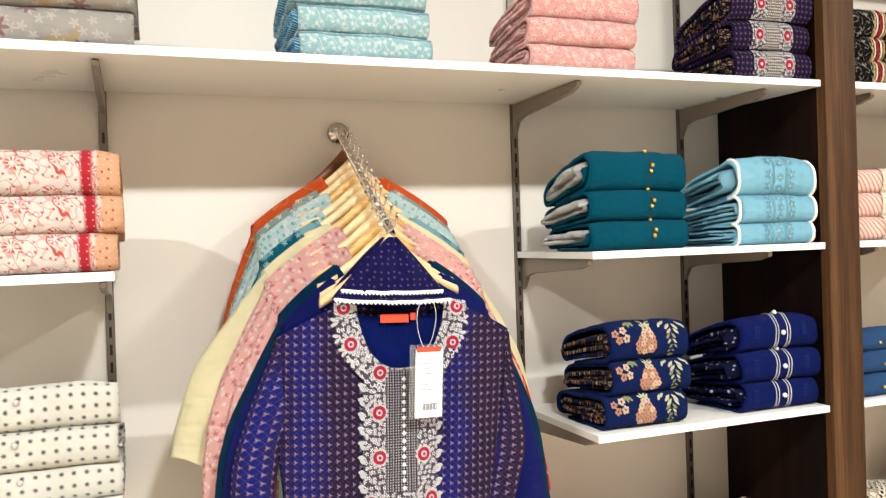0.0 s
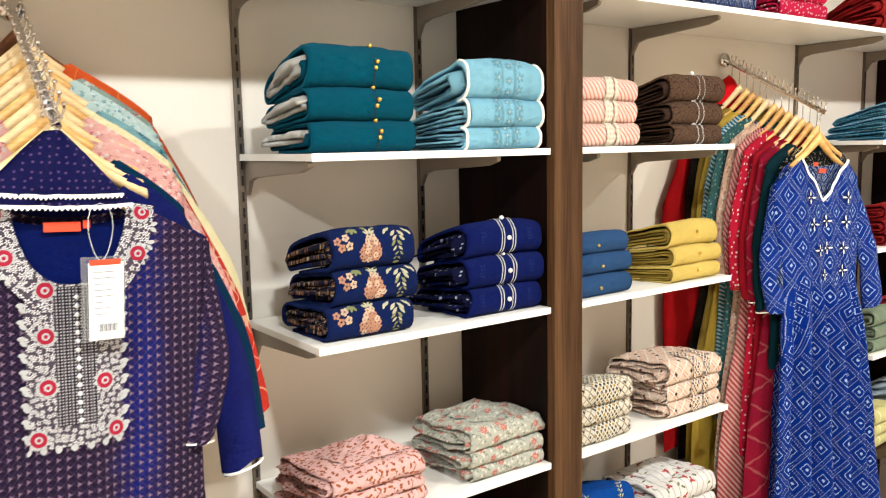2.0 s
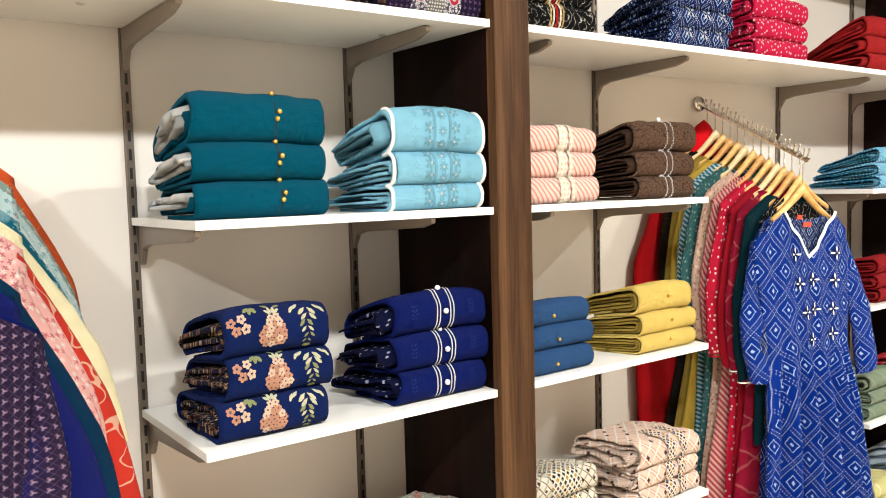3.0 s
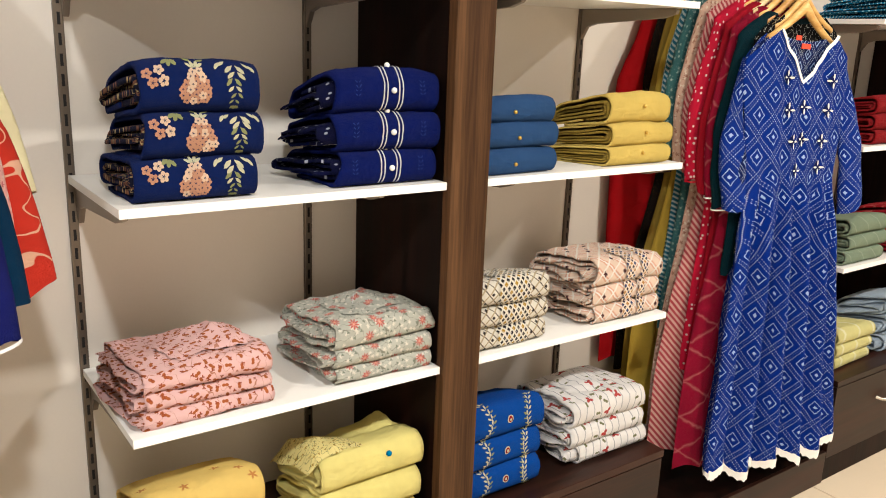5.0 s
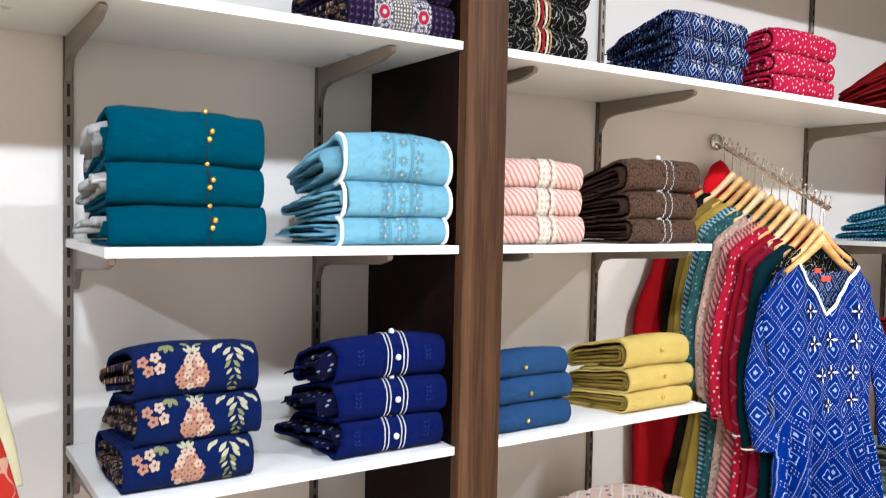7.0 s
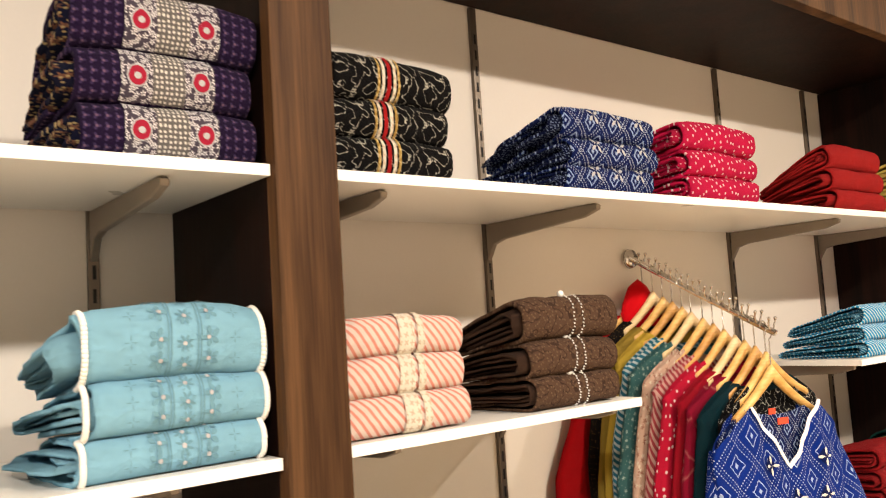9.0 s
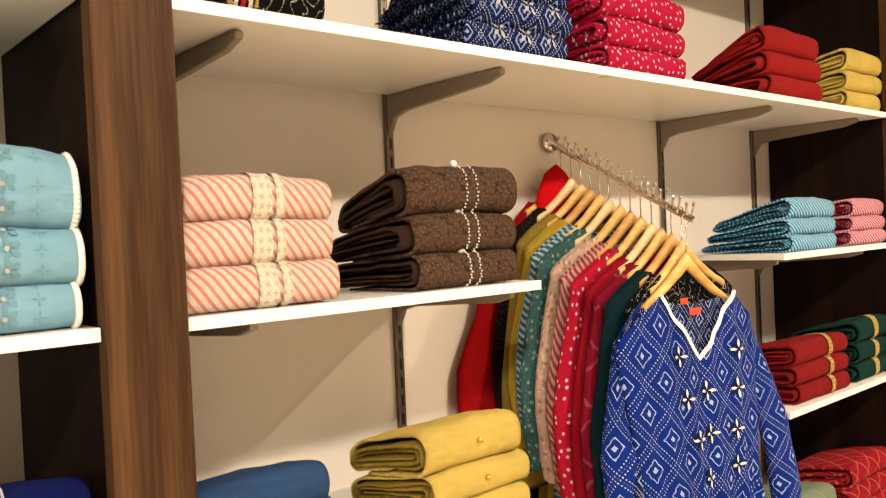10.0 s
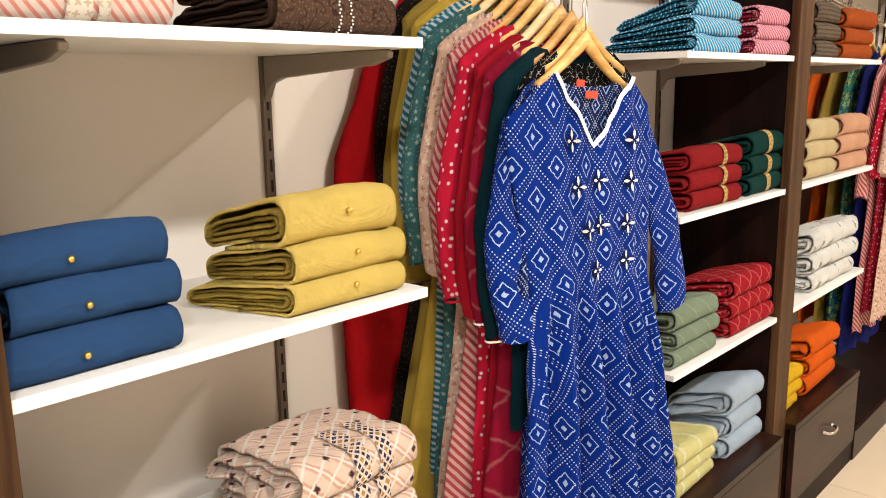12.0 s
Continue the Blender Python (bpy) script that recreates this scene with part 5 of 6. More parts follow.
TEALFL = fabric("grey_teal_floral", (72, 126, 128), [("flower", (176, 200, 190), 50, 0.22, 0.8, 5), ("dot", (150, 180, 172), 90, 0.10, 0.9)])
SKYSTR = fabric("sky_white_stripe", (56, 142, 170), [("stripe", (214, 230, 232), 0.4, 0.9, 0.012, 0.45)])
MUSTK = fabric("mustard_kurta_cotton", (222, 186, 74))
DKBROWN = fabric("black_gold_kurta", (30, 22, 20), [("dot", (150, 116, 60), 100, 0.10, 0.8)])
REDK = fabric("deep_red_kurta", (206, 14, 26))
NAVYK = fabric("navy_plain_kurta", (26, 34, 120))
TEALK = fabric("deep_teal_kurta", (4, 58, 96))
PINKK = fabric("pink_floral_kurta", (250, 190, 182), [("flower", (226, 128, 134), 56, 0.28, 0.9, 5), ("flower", (252, 230, 220), 66, 0.30, 0.9, 6)])
CORALK = fabric("coral_red_kurta", (220, 60, 44), [("scroll", (244, 190, 160), 22, 0.02)])
YELK = fabric("pale_yellow_kurta", (255, 244, 198))
AQUAK = fabric("aqua_print_kurta", (214, 238, 236), [("flower", (150, 198, 208), 60, 0.26, 0.8, 5), ("scroll", (242, 248, 248), 34, 0.02)])
GREYGRK = fabric("grey_green_kurta", (170, 190, 180), [("flower", (232, 234, 222), 50, 0.32, 0.9, 5), ("flower", (196, 110, 116), 24, 0.18, 0.9, 5)])
ORANGEK = fabric("orange_kurta", (236, 98, 44), [("scroll", (240, 150, 90), 20, 0.01)])
NAVYDOT = fabric("navy_dotted_scarf", (26, 26, 92), [("dot", (110, 84, 140), 90, 0.16, 0.4)])
HANGER_D = wood("hanger_darker_beech", (166, 116, 56), (212, 164, 96), (0.12, 1, 1), 0.4, 1.6)
HANGER_BR = wood("hanger_brown_wood", (92, 52, 28), (140, 86, 48), (0.12, 1, 1), 0.4, 1.6)
HANGER_P = wood("hanger_pale_wood", (206, 172, 120), (232, 206, 162), (0.12, 1, 1), 0.45, 1.6)


def slot(r0, r1, k, hook=0.066):
    """Where the hanger on the k-th share of a rail has its neck."""
    p = r0.lerp(r1, k)
    return p - Vector((0, 0, hook))


# rail A, from the front to the wall
def purple_kurta():
    ku = Kurta(shoulder=0.204, neck=0.078, zn=-0.034, zt=-0.098, deep=0.116, hem=-1.02, depth=0.03, folds=0.0045, count=3.2, seed=2.0, bow=(2.3, 0.55),
               profile=[(-0.16, 0.212), (-0.24, 0.198), (-0.36, 0.186), (-0.45, 0.190), (-0.75, 0.215), (-1.02, 0.25)])
    m = Matrix.Translation((0.482, 1.385, 1.428)) @ pose(0, 0, 0, 0, 2.4, 0)
    cuffs = {-1: ((0.228, -0.412), 0.034), 1: ((0.176, -0.410), 0.031)}
    ob = hang(m, ku, PURPLE_K, "purple and blue printed kurta with embroidered placket, on a hanger", cuffs[-1][0], cuffs[-1][1], "embroidered_kurta", 60, 52, "kurtas on the near rail", right=cuffs[1])
    part("lining", Kurta(shoulder=0.2, neck=0.1, zn=-0.045, zt=-0.09, deep=0.02, hem=-0.6, depth=0.012, folds=0.003, seed=5, profile=[(-0.26, 0.18), (-0.6, 0.18)]).body(20, 12), ROYAL, ob, "royal blue lining inside the neck", True)
    part("neck_embroidery", ku.neck_trim(0.036), EMB, ob, "white and grey floral neck embroidery", True)
    # placket: two flowered borders beside a beaded middle
    def column(x0, x1, z0, z1, n=22, m=4):
        out = []
        for i in range(n):
            for k in range(m):
                a, b = x0 + (x1 - x0) * k / m, x0 + (x1 - x0) * (k + 1) / m
                c, d = z1 + (z0 - z1) * i / n, z1 + (z0 - z1) * (i + 1) / n
                out.append([(a, c), (b, c), (b, d), (a, d)])
        return out
    part("placket_border", ku.sewn(column(-0.063, -0.026, -0.128, -0.376)), EMB, ob, "white floral embroidered border", True)
    part("placket_border", ku.sewn(column(0.026, 0.063, -0.128, -0.376)), EMB, ob, "white floral embroidered border", True)
    part("placket_border", ku.sewn(column(-0.063, 0.063, -0.346, -0.376, 3, 14), 0.0045), EMB, ob, "white floral embroidered hem of the placket", True)
    part("placket_middle", ku.sewn(column(-0.026, 0.026, -0.150, -0.346)), GREYBEAD, ob, "grey beaded placket", True)
    for k in range(15):
        z = -0.165 - k * 0.0125
        p = ku.on_front(0.004, z, 0.005)
        part("loop_button", ball(p, 0.0036, None, 0.7, 8), WTHREAD, ob, "white thread button loop", True)
    spots = [(-0.097, -0.048), (-0.085, -0.106), (0.089, -0.108), (0.096, -0.048), (-0.036, -0.153), (0.042, -0.153)]
    spots += [(s * (0.037 if z > -0.3 else 0.051), z) for s in (-1, 1) for z in (-0.217, -0.288, -0.361)]
    for x, z in spots:
        fl = part("embroidered_flower", ku.sewn(petals(x, z, 0.0165, 10, 0.2, 0.5), 0.0052), WTHREAD, ob, "white stitched petals", True)
        part("flower_ring", ku.sewn([disc(x, z, 0.0112, 14)], 0.0060), REDTH, fl, "red stitched ring", True)
        part("flower_eye", ku.sewn([disc(x, z, 0.0055, 10)], 0.0068), WTHREAD, fl, "white flower eye", True)
        part("flower_pip", ku.sewn([disc(x, z, 0.0028, 8)], 0.0074), REDTH, fl, "red flower pip", True)
    # little sprig leaves along the border edges
    leaves = [leaf(s * 0.058, -0.150 - k * 0.0115, 0.015, (0.4 if s > 0 else 2.74) + s * (0.6 * (k % 2) - 0.3), 0.5) for s in (-1, 1) for k in range(20)]
    leaves += [leaf(-0.060 + k * 0.0100, -0.372, 0.013, -1.57 + 0.5 * (1 if k % 2 else -1), 0.5) for k in range(13)]
    for k in range(15):
        t = 3.1416 * (k + 0.5) / 15
        x, z = -0.106 * math.cos(t), -0.052 - 0.108 * math.sin(t) ** 0.8
        if abs(x) > 0.058:
            leaves += [leaf(x, z, 0.014, math.atan2(-math.sin(t), -math.cos(t)) + d, 0.45) for d in (-0.5, 0.5)]
    tagged(part("edge_leaves", ku.sewn(leaves, 0.0048), WTHREAD, ob, "white stitched edge leaves", True), kind="stuff")
    for s in (-1, 1):
        part("cuff_trim", ku.cuff_band(s, cuffs[s][0], cuffs[s][1] * 0.99, 0.003, 0.0195), LACE, ob, "white lace cuff edge", True)
    # woven neck label
    part("neck_label", box(-0.034, 0.014, -0.0155, -0.0135, -0.074, -0.060, 0.0009), LABEL, ob, "small orange woven neck label")
    part("size_label", box(0.017, 0.026, -0.0165, -0.0145, -0.070, -0.058, 0.0006), LABEL, ob, "tiny orange size label")
    return ob


GREYBEAD = fabric("grey_bead_rows", (58, 52, 62), [("stripe", (120, 112, 122), 1, 0, 0.0085, 0.35), ("dot", (226, 222, 228), 230, 0.26, 0.0)], 0.6)


def price_tag():
    """A printed card in a clear sleeve, on a thread loop, against the front kurta."""
    ob = empty("price_tag", pose(0.512, 1.334, 1.262, 3, 2, 3), "white printed price tag in a clear sleeve on a thread", "price tag")
    part("card", box(-0.0235, 0.0235, -0.0012, 0.0, -0.060, 0.050, 0.0005), PAPER, ob, "white paper card")
    part("sleeve", box(-0.033, 0.026, 0.0006, 0.0016, -0.062, 0.058, 0.0004), CLEAR.mat, ob, "clear plastic sleeve")
    part("red_strip", box(-0.022, 0.020, -0.0016, -0.0013, 0.046, 0.054), LABEL, ob, "red strip at the card's top")
    for k, w in enumerate((0.030, 0.034, 0.022, 0.026, 0.030, 0.018, 0.024, 0.020)):
        part("text_line", box(-0.019, -0.019 + w, -0.0017, -0.0014, 0.036 - k * 0.0085, 0.0371 - k * 0.0085), INK, ob)
    for k in range(14):
        wd = 0.0008 + 0.0006 * ((k * 7) % 3)
        part("barcode_bar", box(-0.012 + k * 0.0019, -0.012 + k * 0.0019 + wd, -0.0017, -0.0014, -0.048, -0.037), INK, ob)
    loop = [(-0.006 + 0.016 * math.sin(t) * (1 - 0.3 * math.cos(t)), 0.0, 0.092 - 0.040 * math.cos(t)) for t in [6.2832 * k / 18 for k in range(19)]]
    part("thread_loop", sweep(loop, 0.0005, 5), WTHREAD, ob, "thin pale thread loop", True)


def rail_a():
    purple_kurta()
    price_tag()
    add_hanger(Matrix.Translation((0.470, 1.392, 1.500)) @ pose(0, 0, 0, 0, 4, 0), 0.112, 0.108, HANGER_P, "pale wooden hanger holding the purple kurta", 0.014, "hangers on the near rail", 0.86)
    scarf = empty("folded_scarf", Matrix.Translation((0.468, 1.380, 1.480)) @ pose(0, 0, 0, 0, 3.2, 0), "navy dotted scarf with white lace edge over the hanger", "scarf")
    bm = bmesh.new()
    uvl = bm.loops.layers.uv.new("UVMap")
    cols, lines = 18, 9
    for y in (-0.016, 0.022):
        grid = []
        for b in range(lines + 1):
            q = b / lines
            line = []
            for a in range(cols + 1):
                k = -1 + 2 * a / cols
                x = k * (0.008 + 0.092 * q ** 0.92)
                z = 0.014 - 0.100 * q - 0.004 * (1 - k * k) * q
                line.append((bm.verts.new((x, y - 0.006 * (1 - k * k) - 0.004 * q + 0.003 * wob(x * 30, z * 24, y * 40) + 0.003 * math.sin(7 * k + 3 * q), z)), (x, z)))
            grid.append(line)
        for u, v in zip(grid, grid[1:]):
            for a in range(cols):
                c = (u[a], v[a], v[a + 1], u[a + 1])
                f = bm.faces.new([p for p, _ in c])
                for lp, (_, uv) in zip(f.loops, c):
                    lp[uvl].uv = uv
    part("cloth", bm, NAVYDOT, scarf, "", True)
    for z, y in ((-0.072, -0.028), (-0.087, -0.033)):
        bm = bmesh.new()
        n = 56
        rows = []
        for k in range(n + 1):
            x = (-0.098 + 0.196 * k / n) * (1.0 if z < -0.08 else 0.88)
            dz = -0.004 * (1 - (x / 0.1) ** 2) + 0.0015 * wob(x * 50, z * 90, 2)
            dy = 0.004 * (x / 0.1) ** 2
            rows.append((bm.verts.new((x, y + dy, z + dz + 0.003)), bm.verts.new((x, y + dy - 0.001, z + dz - (0.0045 if k % 2 else 0.0005)))))
        for (a, b), (c, d) in zip(rows, rows[1:]):
            bm.faces.new((a, b, d, c))
        part("lace_edge", bm, LACE, scarf, "white zigzag lace edge")
    rows = [  # share of the rail, cloth, label, shoulder, hem, left cuff, half cuff, cuff trim, right cuff, half
        (0.925, NAVYK, "plain navy kurta with white cuff stripes", 0.184, -1.06, (0.250, -0.42), 0.042, WTHREAD, (0.255, -0.520), 0.037),
        (0.865, TEALK, "deep teal blue kurta", 0.188, -1.08, (0.262, -0.455), 0.044, None, (0.270, -0.490), 0.040),
        (0.79, PINKK, "pink kurta with plain sleeves", 0.196, -1.02, (0.235, -0.38), 0.040, None, (0.258, -0.470), 0.040),
        (0.72, PINKK, "pink floral printed kurta", 0.202, -1.0, (0.272, -0.45), 0.050, None, (0.262, -0.47), 0.040),
        (0.64, PINKK, "pink floral kurta with a coral printed sleeve", 0.202, -1.05, (0.262, -0.44), 0.045, None, (0.312, -0.552), 0.042),
        (0.56, YELK, "pale yellow kurta with wide sleeves", 0.204, -1.0, (0.322, -0.43), 0.056, None, (0.298, -0.438), 0.042),
        (0.475, AQUATEAL, "teal and aqua printed kurta", 0.205, -1.05, (0.222, -0.40), 0.042, None, (0.25, -0.40), 0.045),
        (0.40, AQUAK, "aqua printed kurta", 0.206, -1.08, (0.232, -0.44), 0.046, None, (0.26, -0.44), 0.046),
        (0.325, AQUAK, "aqua printed kurta", 0.207, -1.1, (0.230, -0.44), 0.046, None, (0.26, -0.44), 0.046),
        (0.25, GREYGRK, "grey-green floral kurta", 0.206, -1.15, (0.232, -0.48), 0.046, None, (0.26, -0.44), 0.046),
        (0.17, ORANGEK, "orange printed kurta", 0.212, -1.15, (0.222, -0.44), 0.042, None, (0.26, -0.44), 0.046),
    ]
    add_hanger(Matrix.Translation(slot(RA0, RA1, 0.09, 0.02)) @ pose(0, 0, 0, 0, -3, 4), 0.13, 0.100, HANGER_BR, "brown wooden clothes hanger on the rail", 0.018, "hangers on the near rail")
    for i, (k, mat, label, sh, hem, cuff, half, trim, cr, hr) in enumerate(rows):
        p = slot(RA0, RA1, k, 0.020) + Vector((0.014 * (1 - k), 0, 0))
        nk = (0.096, 0.084, 0.064, 0.080, 0.060, 0.074)[i % 6]
        ku = Kurta(shoulder=sh, neck=nk, zn=-0.058 + 0.70 * (0.086 - nk), zt=-0.140, deep=0.05, hem=hem, depth=0.021, folds=0.003, seed=3.7 + i * 1.3,
                   profile=[(-0.20, sh + 0.004), (-0.30, sh - 0.015), (-0.55, sh - 0.03), (-1.1, sh + 0.02)])
        yaw = 2.5 * wob(i, 3, 3)
        cuff, cr = (cuff[0], cuff[1] - 0.046), (cr[0], cr[1] - 0.046)
        hang(Matrix.Translation(p) @ pose(0, 0, 0, 0, 0, yaw), ku, mat, label + " on a hanger", cuff, half, "kurta", 30, 22, "kurtas on the near rail", trim, 0.005, None, CORALK if i == 4 else None, (cr, hr))
        add_hanger(Matrix.Translation(p) @ pose(0, 0, 0, 0, 2.5 * wob(i, 8, 1), yaw), 0.122, 0.090, (HANGER_P, HANGER_P, HANGER)[i % 3], "pale wooden clothes hanger on the rail", 0.018, "hangers on the near rail")


AQUATEAL = fabric("teal_aqua_print", (30, 116, 140), [("flower", (170, 214, 220), 50, 0.3, 0.8, 5), ("blotch", (150, 200, 210), 14, 0.56)])
rail_a()


def bandhani_dress():
    ku = Kurta(shoulder=0.214, neck=0.112, zn=-0.050, zt=-0.126, deep=0.122, shape="v", hem=-1.235, depth=0.034, folds=0.0085, count=5.6, seed=1.1, skew=0.150, gather=-0.42,
               profile=[(-0.16, 0.222), (-0.30, 0.204), (-0.44, 0.186), (-0.60, 0.212), (-0.9, 0.25), (-1.235, 0.290)])
    ob = hang(Matrix.Translation((2.612, 1.480, 1.452)) @ pose(0, 0, 0, 0, 2.2, -3), ku, DRESS, "long blue and white bandhani dress with embroidered stars, on a hanger", (0.150, -0.50), 0.050, "dress", 110, 84, "garments on the far rail", right=((0.345, -0.520), 0.050), tuck=0.012)
    part("neck_lace", ku.neck_trim(0.007), LACE, ob, "white lace V-neck trim", True)
    part("lining", Kurta(shoulder=0.2, neck=0.105, zn=-0.052, zt=-0.11, deep=0.02, hem=-0.5, depth=0.006, folds=0.002, seed=5, profile=[(-0.3, 0.18), (-0.5, 0.18)]).body(16, 8), BANDHANI, ob, "printed back seen inside the neck", True)
    part("neck_label", box(-0.020, 0.016, -0.0135, -0.012, -0.092, -0.079), LABEL, ob, "small orange woven neck label")
    part("size_label", box(-0.034, -0.012, -0.004, -0.0025, -0.072, -0.060), LABEL, ob, "tiny orange label")
    for x, z in ((-0.080, -0.165), (0.104, -0.166), (-0.070, -0.245), (0.002, -0.236), (0.094, -0.242), (-0.048, -0.324), (0.000, -0.318), (0.078, -0.322), (-0.024, -0.400), (0.070, -0.392)):
        part("star_ground", ku.sewn([[(x - 0.016, z), (x, z - 0.018), (x + 0.016, z), (x, z + 0.018)]], 0.0040), ROYAL_IN2, ob, "dark blue diamond behind a star", True)
        part("embroidered_star", ku.sewn(petals(x, z, 0.0200, 4, 0.0, 0.32), 0.0085), STARTH, ob, "cream embroidered four-petal star", True)
    # white lace along the hem
    bm = bmesh.new()
    n = 130
    for back in (False, True):
        rows = []
        for i in range(n + 1):
            p = ku.at(-1 + 2 * i / n, 1.0, back)
            rows.append((bm.verts.new(p + Vector((0, -0.002, 0.012))), bm.verts.new(p + Vector((0, -0.002, -0.012 - (0.006 if i % 2 else 0))))))
        for (a, b), (c, d) in zip(rows, rows[1:]):
            bm.faces.new((a, b, d, c))
    part("hem_lace", bm, LACE, ob, "white toothed lace hem")


STARTH = fabric("cream_embroidery", (255, 254, 248))
ROYAL_IN2 = fabric("dark_blue_ground", (8, 34, 112))


def rail_b():
    bandhani_dress()
    add_hanger(Matrix.Translation((2.612, 1.486, 1.478)) @ pose(0, 0, 0, 0, 2.5, -3), 0.140, 0.094, HANGER, "natural wooden hanger holding the bandhani dress", 0.062, "hangers on the far rail")
    bar = empty("hanger_bar", Matrix.Translation((2.616, 1.488, 1.440)), "pale wooden cross bar of a hanger", "hanger bar")
    part("bar", sweep([(-0.105, 0, -0.104), (0.105, 0, -0.110)], 0.0055, 8), HANGER_P, bar, "", True)
    rows = [
        (0.93, BLACKPR, "black kurta with white dotted vines", 0.185, -0.66, (0.16, -0.44), 0.042, None, 0.2),
        (0.865, DKGREEN, "dark green kurta with white cuff edging", 0.215, -0.72, (0.178, -0.545), 0.056, LACE, 0.20),
        (0.80, MAROON, "maroon checked kurta", 0.216, -1.31, (0.182, -0.53), 0.055, LACE, 0.24),
        (0.74, MAROON_PL, "plain maroon kurta", 0.214, -1.27, (0.19, -0.54), 0.052, None, 0.21),
        (0.67, REDDOT, "red kurta with white dots", 0.226, -1.05, (0.205, -0.52), 0.056, MAROON_PL, 0.21),
        (0.60, PINKROSE, "coral and white striped kurta", 0.222, -1.33, (0.20, -0.51), 0.05, None, 0.27),
        (0.53, PEACHK, "peach floral printed kurta", 0.222, -1.32, (0.205, -0.51), 0.05, None, 0.25),
        (0.45, TEALFL, "grey-teal kurta with pale flowers", 0.230, -1.0, (0.215, -0.51), 0.054, None, 0.23),
        (0.385, SKYSTR, "sky blue striped kurta", 0.220, -0.95, (0.205, -0.46), 0.05, None, 0.21),
        (0.315, MUSTK, "mustard yellow kurta", 0.208, -1.34, (0.195, -0.50), 0.055, None, 0.27),
        (0.245, OLIVE, "olive mustard kurta with brown trim", 0.206, -1.30, (0.19, -0.60), 0.054, BROWN, 0.27),
        (0.17, DKBROWN, "black kurta with gold dots", 0.205, -1.2, (0.20, -0.56), 0.046, GOLDBAND, 0.27),
        (0.09, REDK, "deep red kurta hanging next to the wall", 0.17, -1.2, None, 0.075, None, 0.31),
    ]
    for i, (k, mat, label, sh, hem, cuff, half, trim, low) in enumerate(rows):
        p = slot(RB0, RB1, k)
        ku = Kurta(shoulder=sh, neck=0.088, zn=-0.044, zt=-0.112, deep=0.05, hem=hem, depth=0.019, folds=0.0032, count=3.0, seed=8.1 + i * 1.9,
                   profile=[(-0.26, sh - 0.02), (-0.5, sh - 0.045), (-1.1, low)] if cuff else [(-0.22, 0.26), (-0.42, 0.335), (-0.95, 0.32), (-1.2, 0.31)])
        yaw = 3 * wob(i, 7, 3) - 2
        m = Matrix.Translation(p) @ pose(0, 0, 0, 0, 0, yaw)
        hang(m, ku, mat, label + " on a hanger", cuff, half, "kurta", 24, 20, "garments on the far rail", trim, 0.004, None if cuff else REDK)
        add_hanger(Matrix.Translation((0, 0, 0.016)) @ m @ pose(0, 0, 0, 0, 3 * wob(i, 2, 8), 7 * wob(i, 5, 1)), 0.122, 0.085, (HANGER, HANGER_D, HANGER, HANGER_P)[i % 4], "natural wooden clothes hanger on the rail", 0.052, "hangers on the far rail")
    # the folded red neck of the rearmost kurta, above its hanger
    collar = empty("red_scarf", Matrix.Translation(slot(RB0, RB1, 0.10)), "folded red scarf over the rearmost hanger", "scarf")
    bm = ball((-0.01, 0.0, -0.005), 1.0, None, 1, 14)
    for v in bm.verts:
        v.co = Vector((-0.02 + v.co.x * 0.075 + 0.01 * wob(v.co.x * 3, v.co.y, v.co.z), v.co.y * 0.02, -0.028 + v.co.z * 0.062 - 0.045 * abs(v.co.x) ** 1.4))
    part("cloth", bm, REDK, collar, "", True)


rail_b()


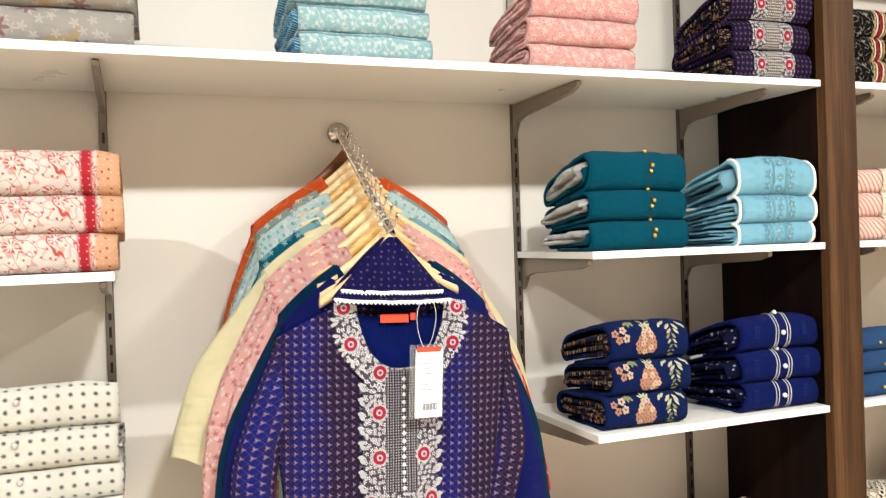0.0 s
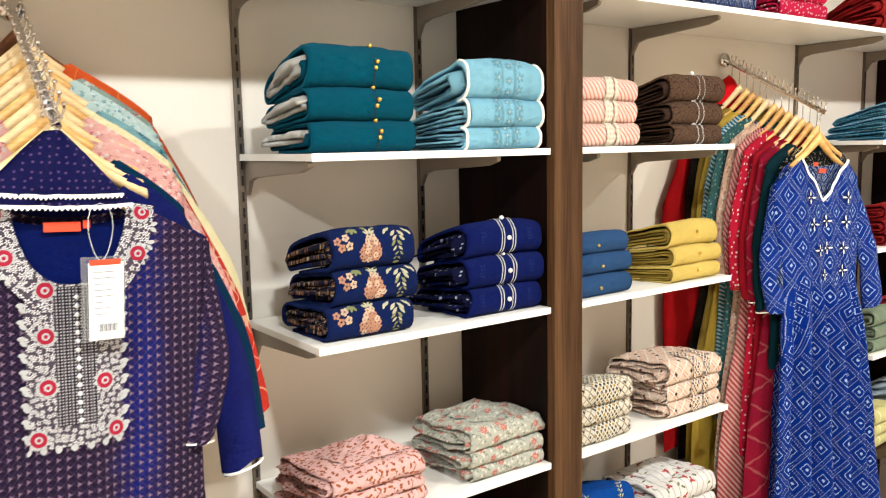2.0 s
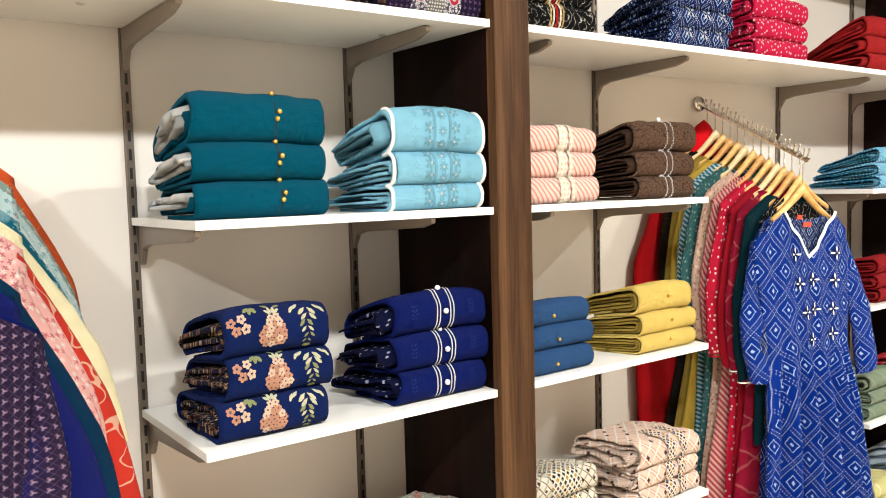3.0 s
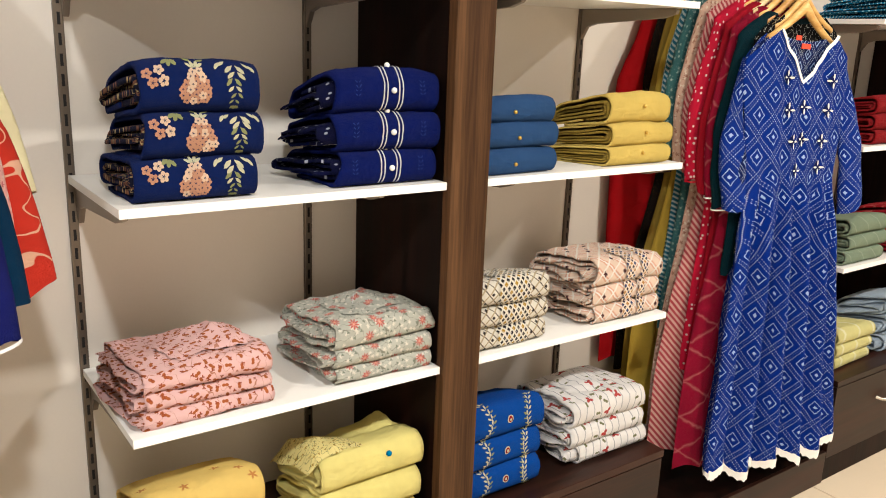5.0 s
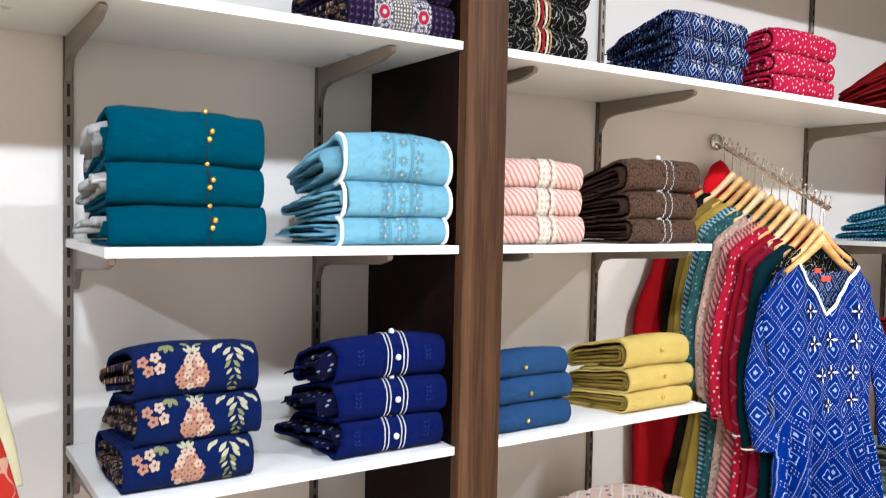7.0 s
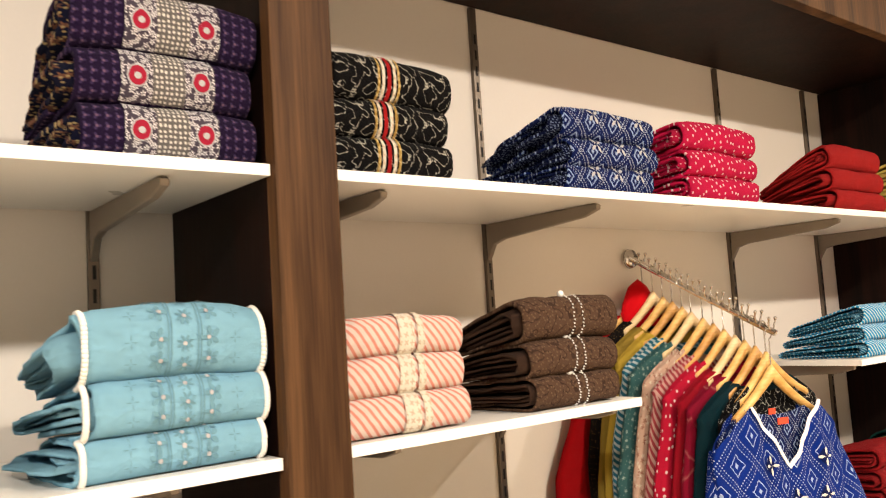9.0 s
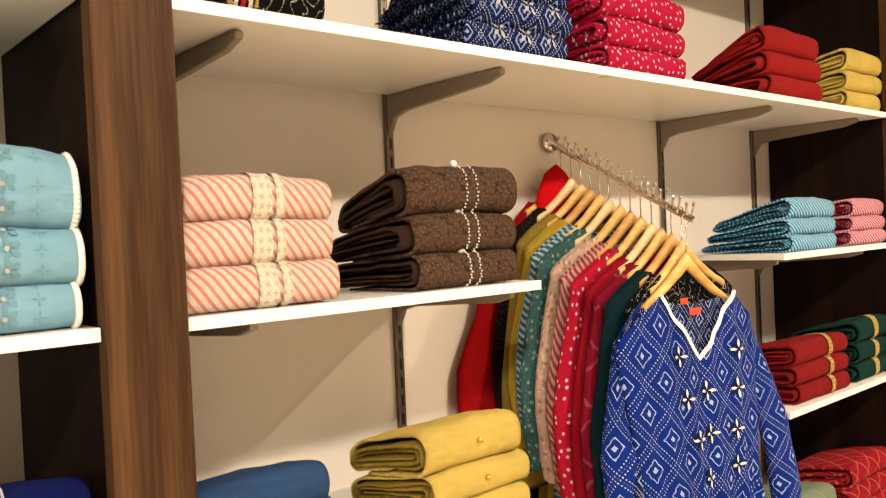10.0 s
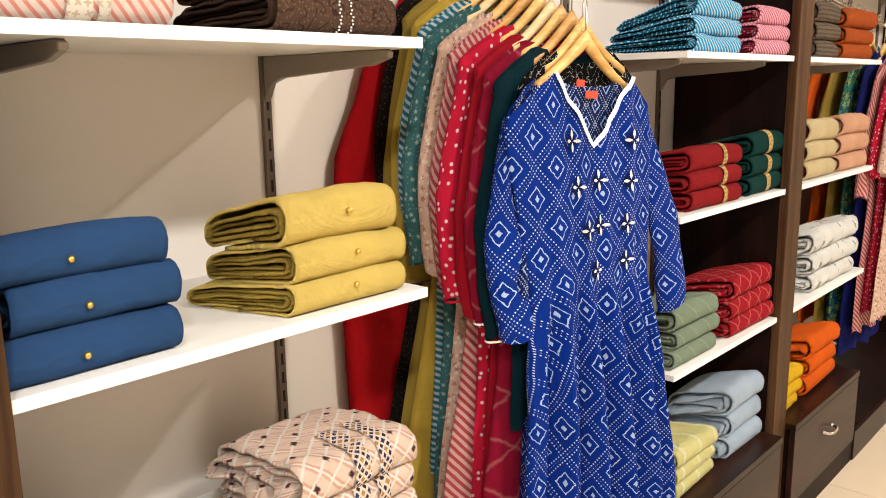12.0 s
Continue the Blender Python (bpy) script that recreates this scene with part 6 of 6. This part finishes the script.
# rail C, far along the wall
def rail_c():
    r0, r1 = Vector((4.99, 1.847, 1.72)), Vector((4.985, 1.50, 1.53))
    rail(r0, r1, 12, "chrome sloping display rail with peg hooks, hung with kurtas")
    rows = [
        (0.97, PEACHK, "pale pink printed kurta", 0.235, -1.0, (0.28, -0.43), 0.055, None),
        (0.88, REDDOT, "rust red kurta", 0.235, -1.0, (0.285, -0.46), 0.055, None),
        (0.78, PINKROSE, "rose pink striped kurta", 0.238, -1.1, (0.30, -0.56), 0.055, None),
        (0.66, NAVYK, "royal blue kurta", 0.236, -1.22, (0.28, -0.5), 0.055, None),
        (0.52, TEALFL2, "green and teal printed kurta", 0.245, -1.22, (0.33, -0.50), 0.065, GOLDBAND),
        (0.36, OLIVE, "olive kurta", 0.245, -1.2, (0.36, -0.48), 0.06, None),
        (0.20, ORANGE, "orange yellow kurta", 0.245, -1.2, (0.40, -0.48), 0.07, None),
    ]
    for i, (k, mat, label, sh, hem, cuff, half, trim) in enumerate(rows):
        p = slot(r0, r1, k)
        ku = Kurta(shoulder=sh, neck=0.075, zn=-0.028, zt=-0.108, deep=0.05, hem=hem, depth=0.014, folds=0.004, seed=18.1 + i * 1.9,
                   profile=[(-0.26, sh - 0.02), (-0.5, sh - 0.035), (-1.1, sh + 0.04)])
        m = Matrix.Translation(p)
        hang(m, ku, mat, label + " on a hanger", cuff, half, "kurta", 20, 16, "garments on the farthest rail", trim, 0.03)
        add_hanger(m, 0.11, 0.070, HANGER, "natural wooden clothes hanger on the rail", 0.066, "hangers on the farthest rail")


TEALFL2 = fabric("green_teal_print", (60, 140, 130), [("flower", (176, 190, 90), 26, 0.42, 0.6, 6), ("scroll", (20, 90, 130), 22, 0.04)])
rail_c()

# ---- ceiling spots: the lamps that light the shop ----
def ceiling_spot(x, y, watts, tint):
    ob = empty("ceiling_spot", pose(x, y, CEIL), "round recessed white ceiling downlight, switched on", "ceiling light", "ceiling downlights")
    bm = bmesh.new()
    bmesh.ops.create_cone(bm, cap_ends=False, segments=24, radius1=0.085, radius2=0.07, depth=0.03, matrix=Matrix.Translation((0, 0, -0.015)))
    part("trim_ring", bm, WHITE, ob, "", True)
    bm = bmesh.new()
    bmesh.ops.create_circle(bm, cap_ends=True, segments=24, radius=0.069, matrix=Matrix.Translation((0, 0, -0.004)))
    part("diffuser", bm, GLOW.mat, ob)
    lamp = bpy.data.lights.new("spot_lamp", "AREA")
    lamp.shape, lamp.size, lamp.energy, lamp.color = "DISK", 0.16, watts, tint
    la = new("spot_lamp", lamp)
    la.matrix_basis = pose(x, y, CEIL - 0.04)


for row in LAMPS:
    ceiling_spot(*row)

# floor tiles
tile = box(-0.298, 0.298, -0.298, 0.298, -0.003, 0.0, 0.0015)
tm = bpy.data.meshes.new("floor_tile")
tile.to_mesh(tm)
tile.free()
tm.materials.append(FLOOR)
ground = bpy.data.objects["floor"]
for i in range(18):
    for j in range(7):
        x, y = -2.7 + 0.6 * i, -2.3 + 0.6 * j
        if y < 1.8:
            t = new("tile", tm)
            t.parent = ground
            t.location = (x, y, 0)
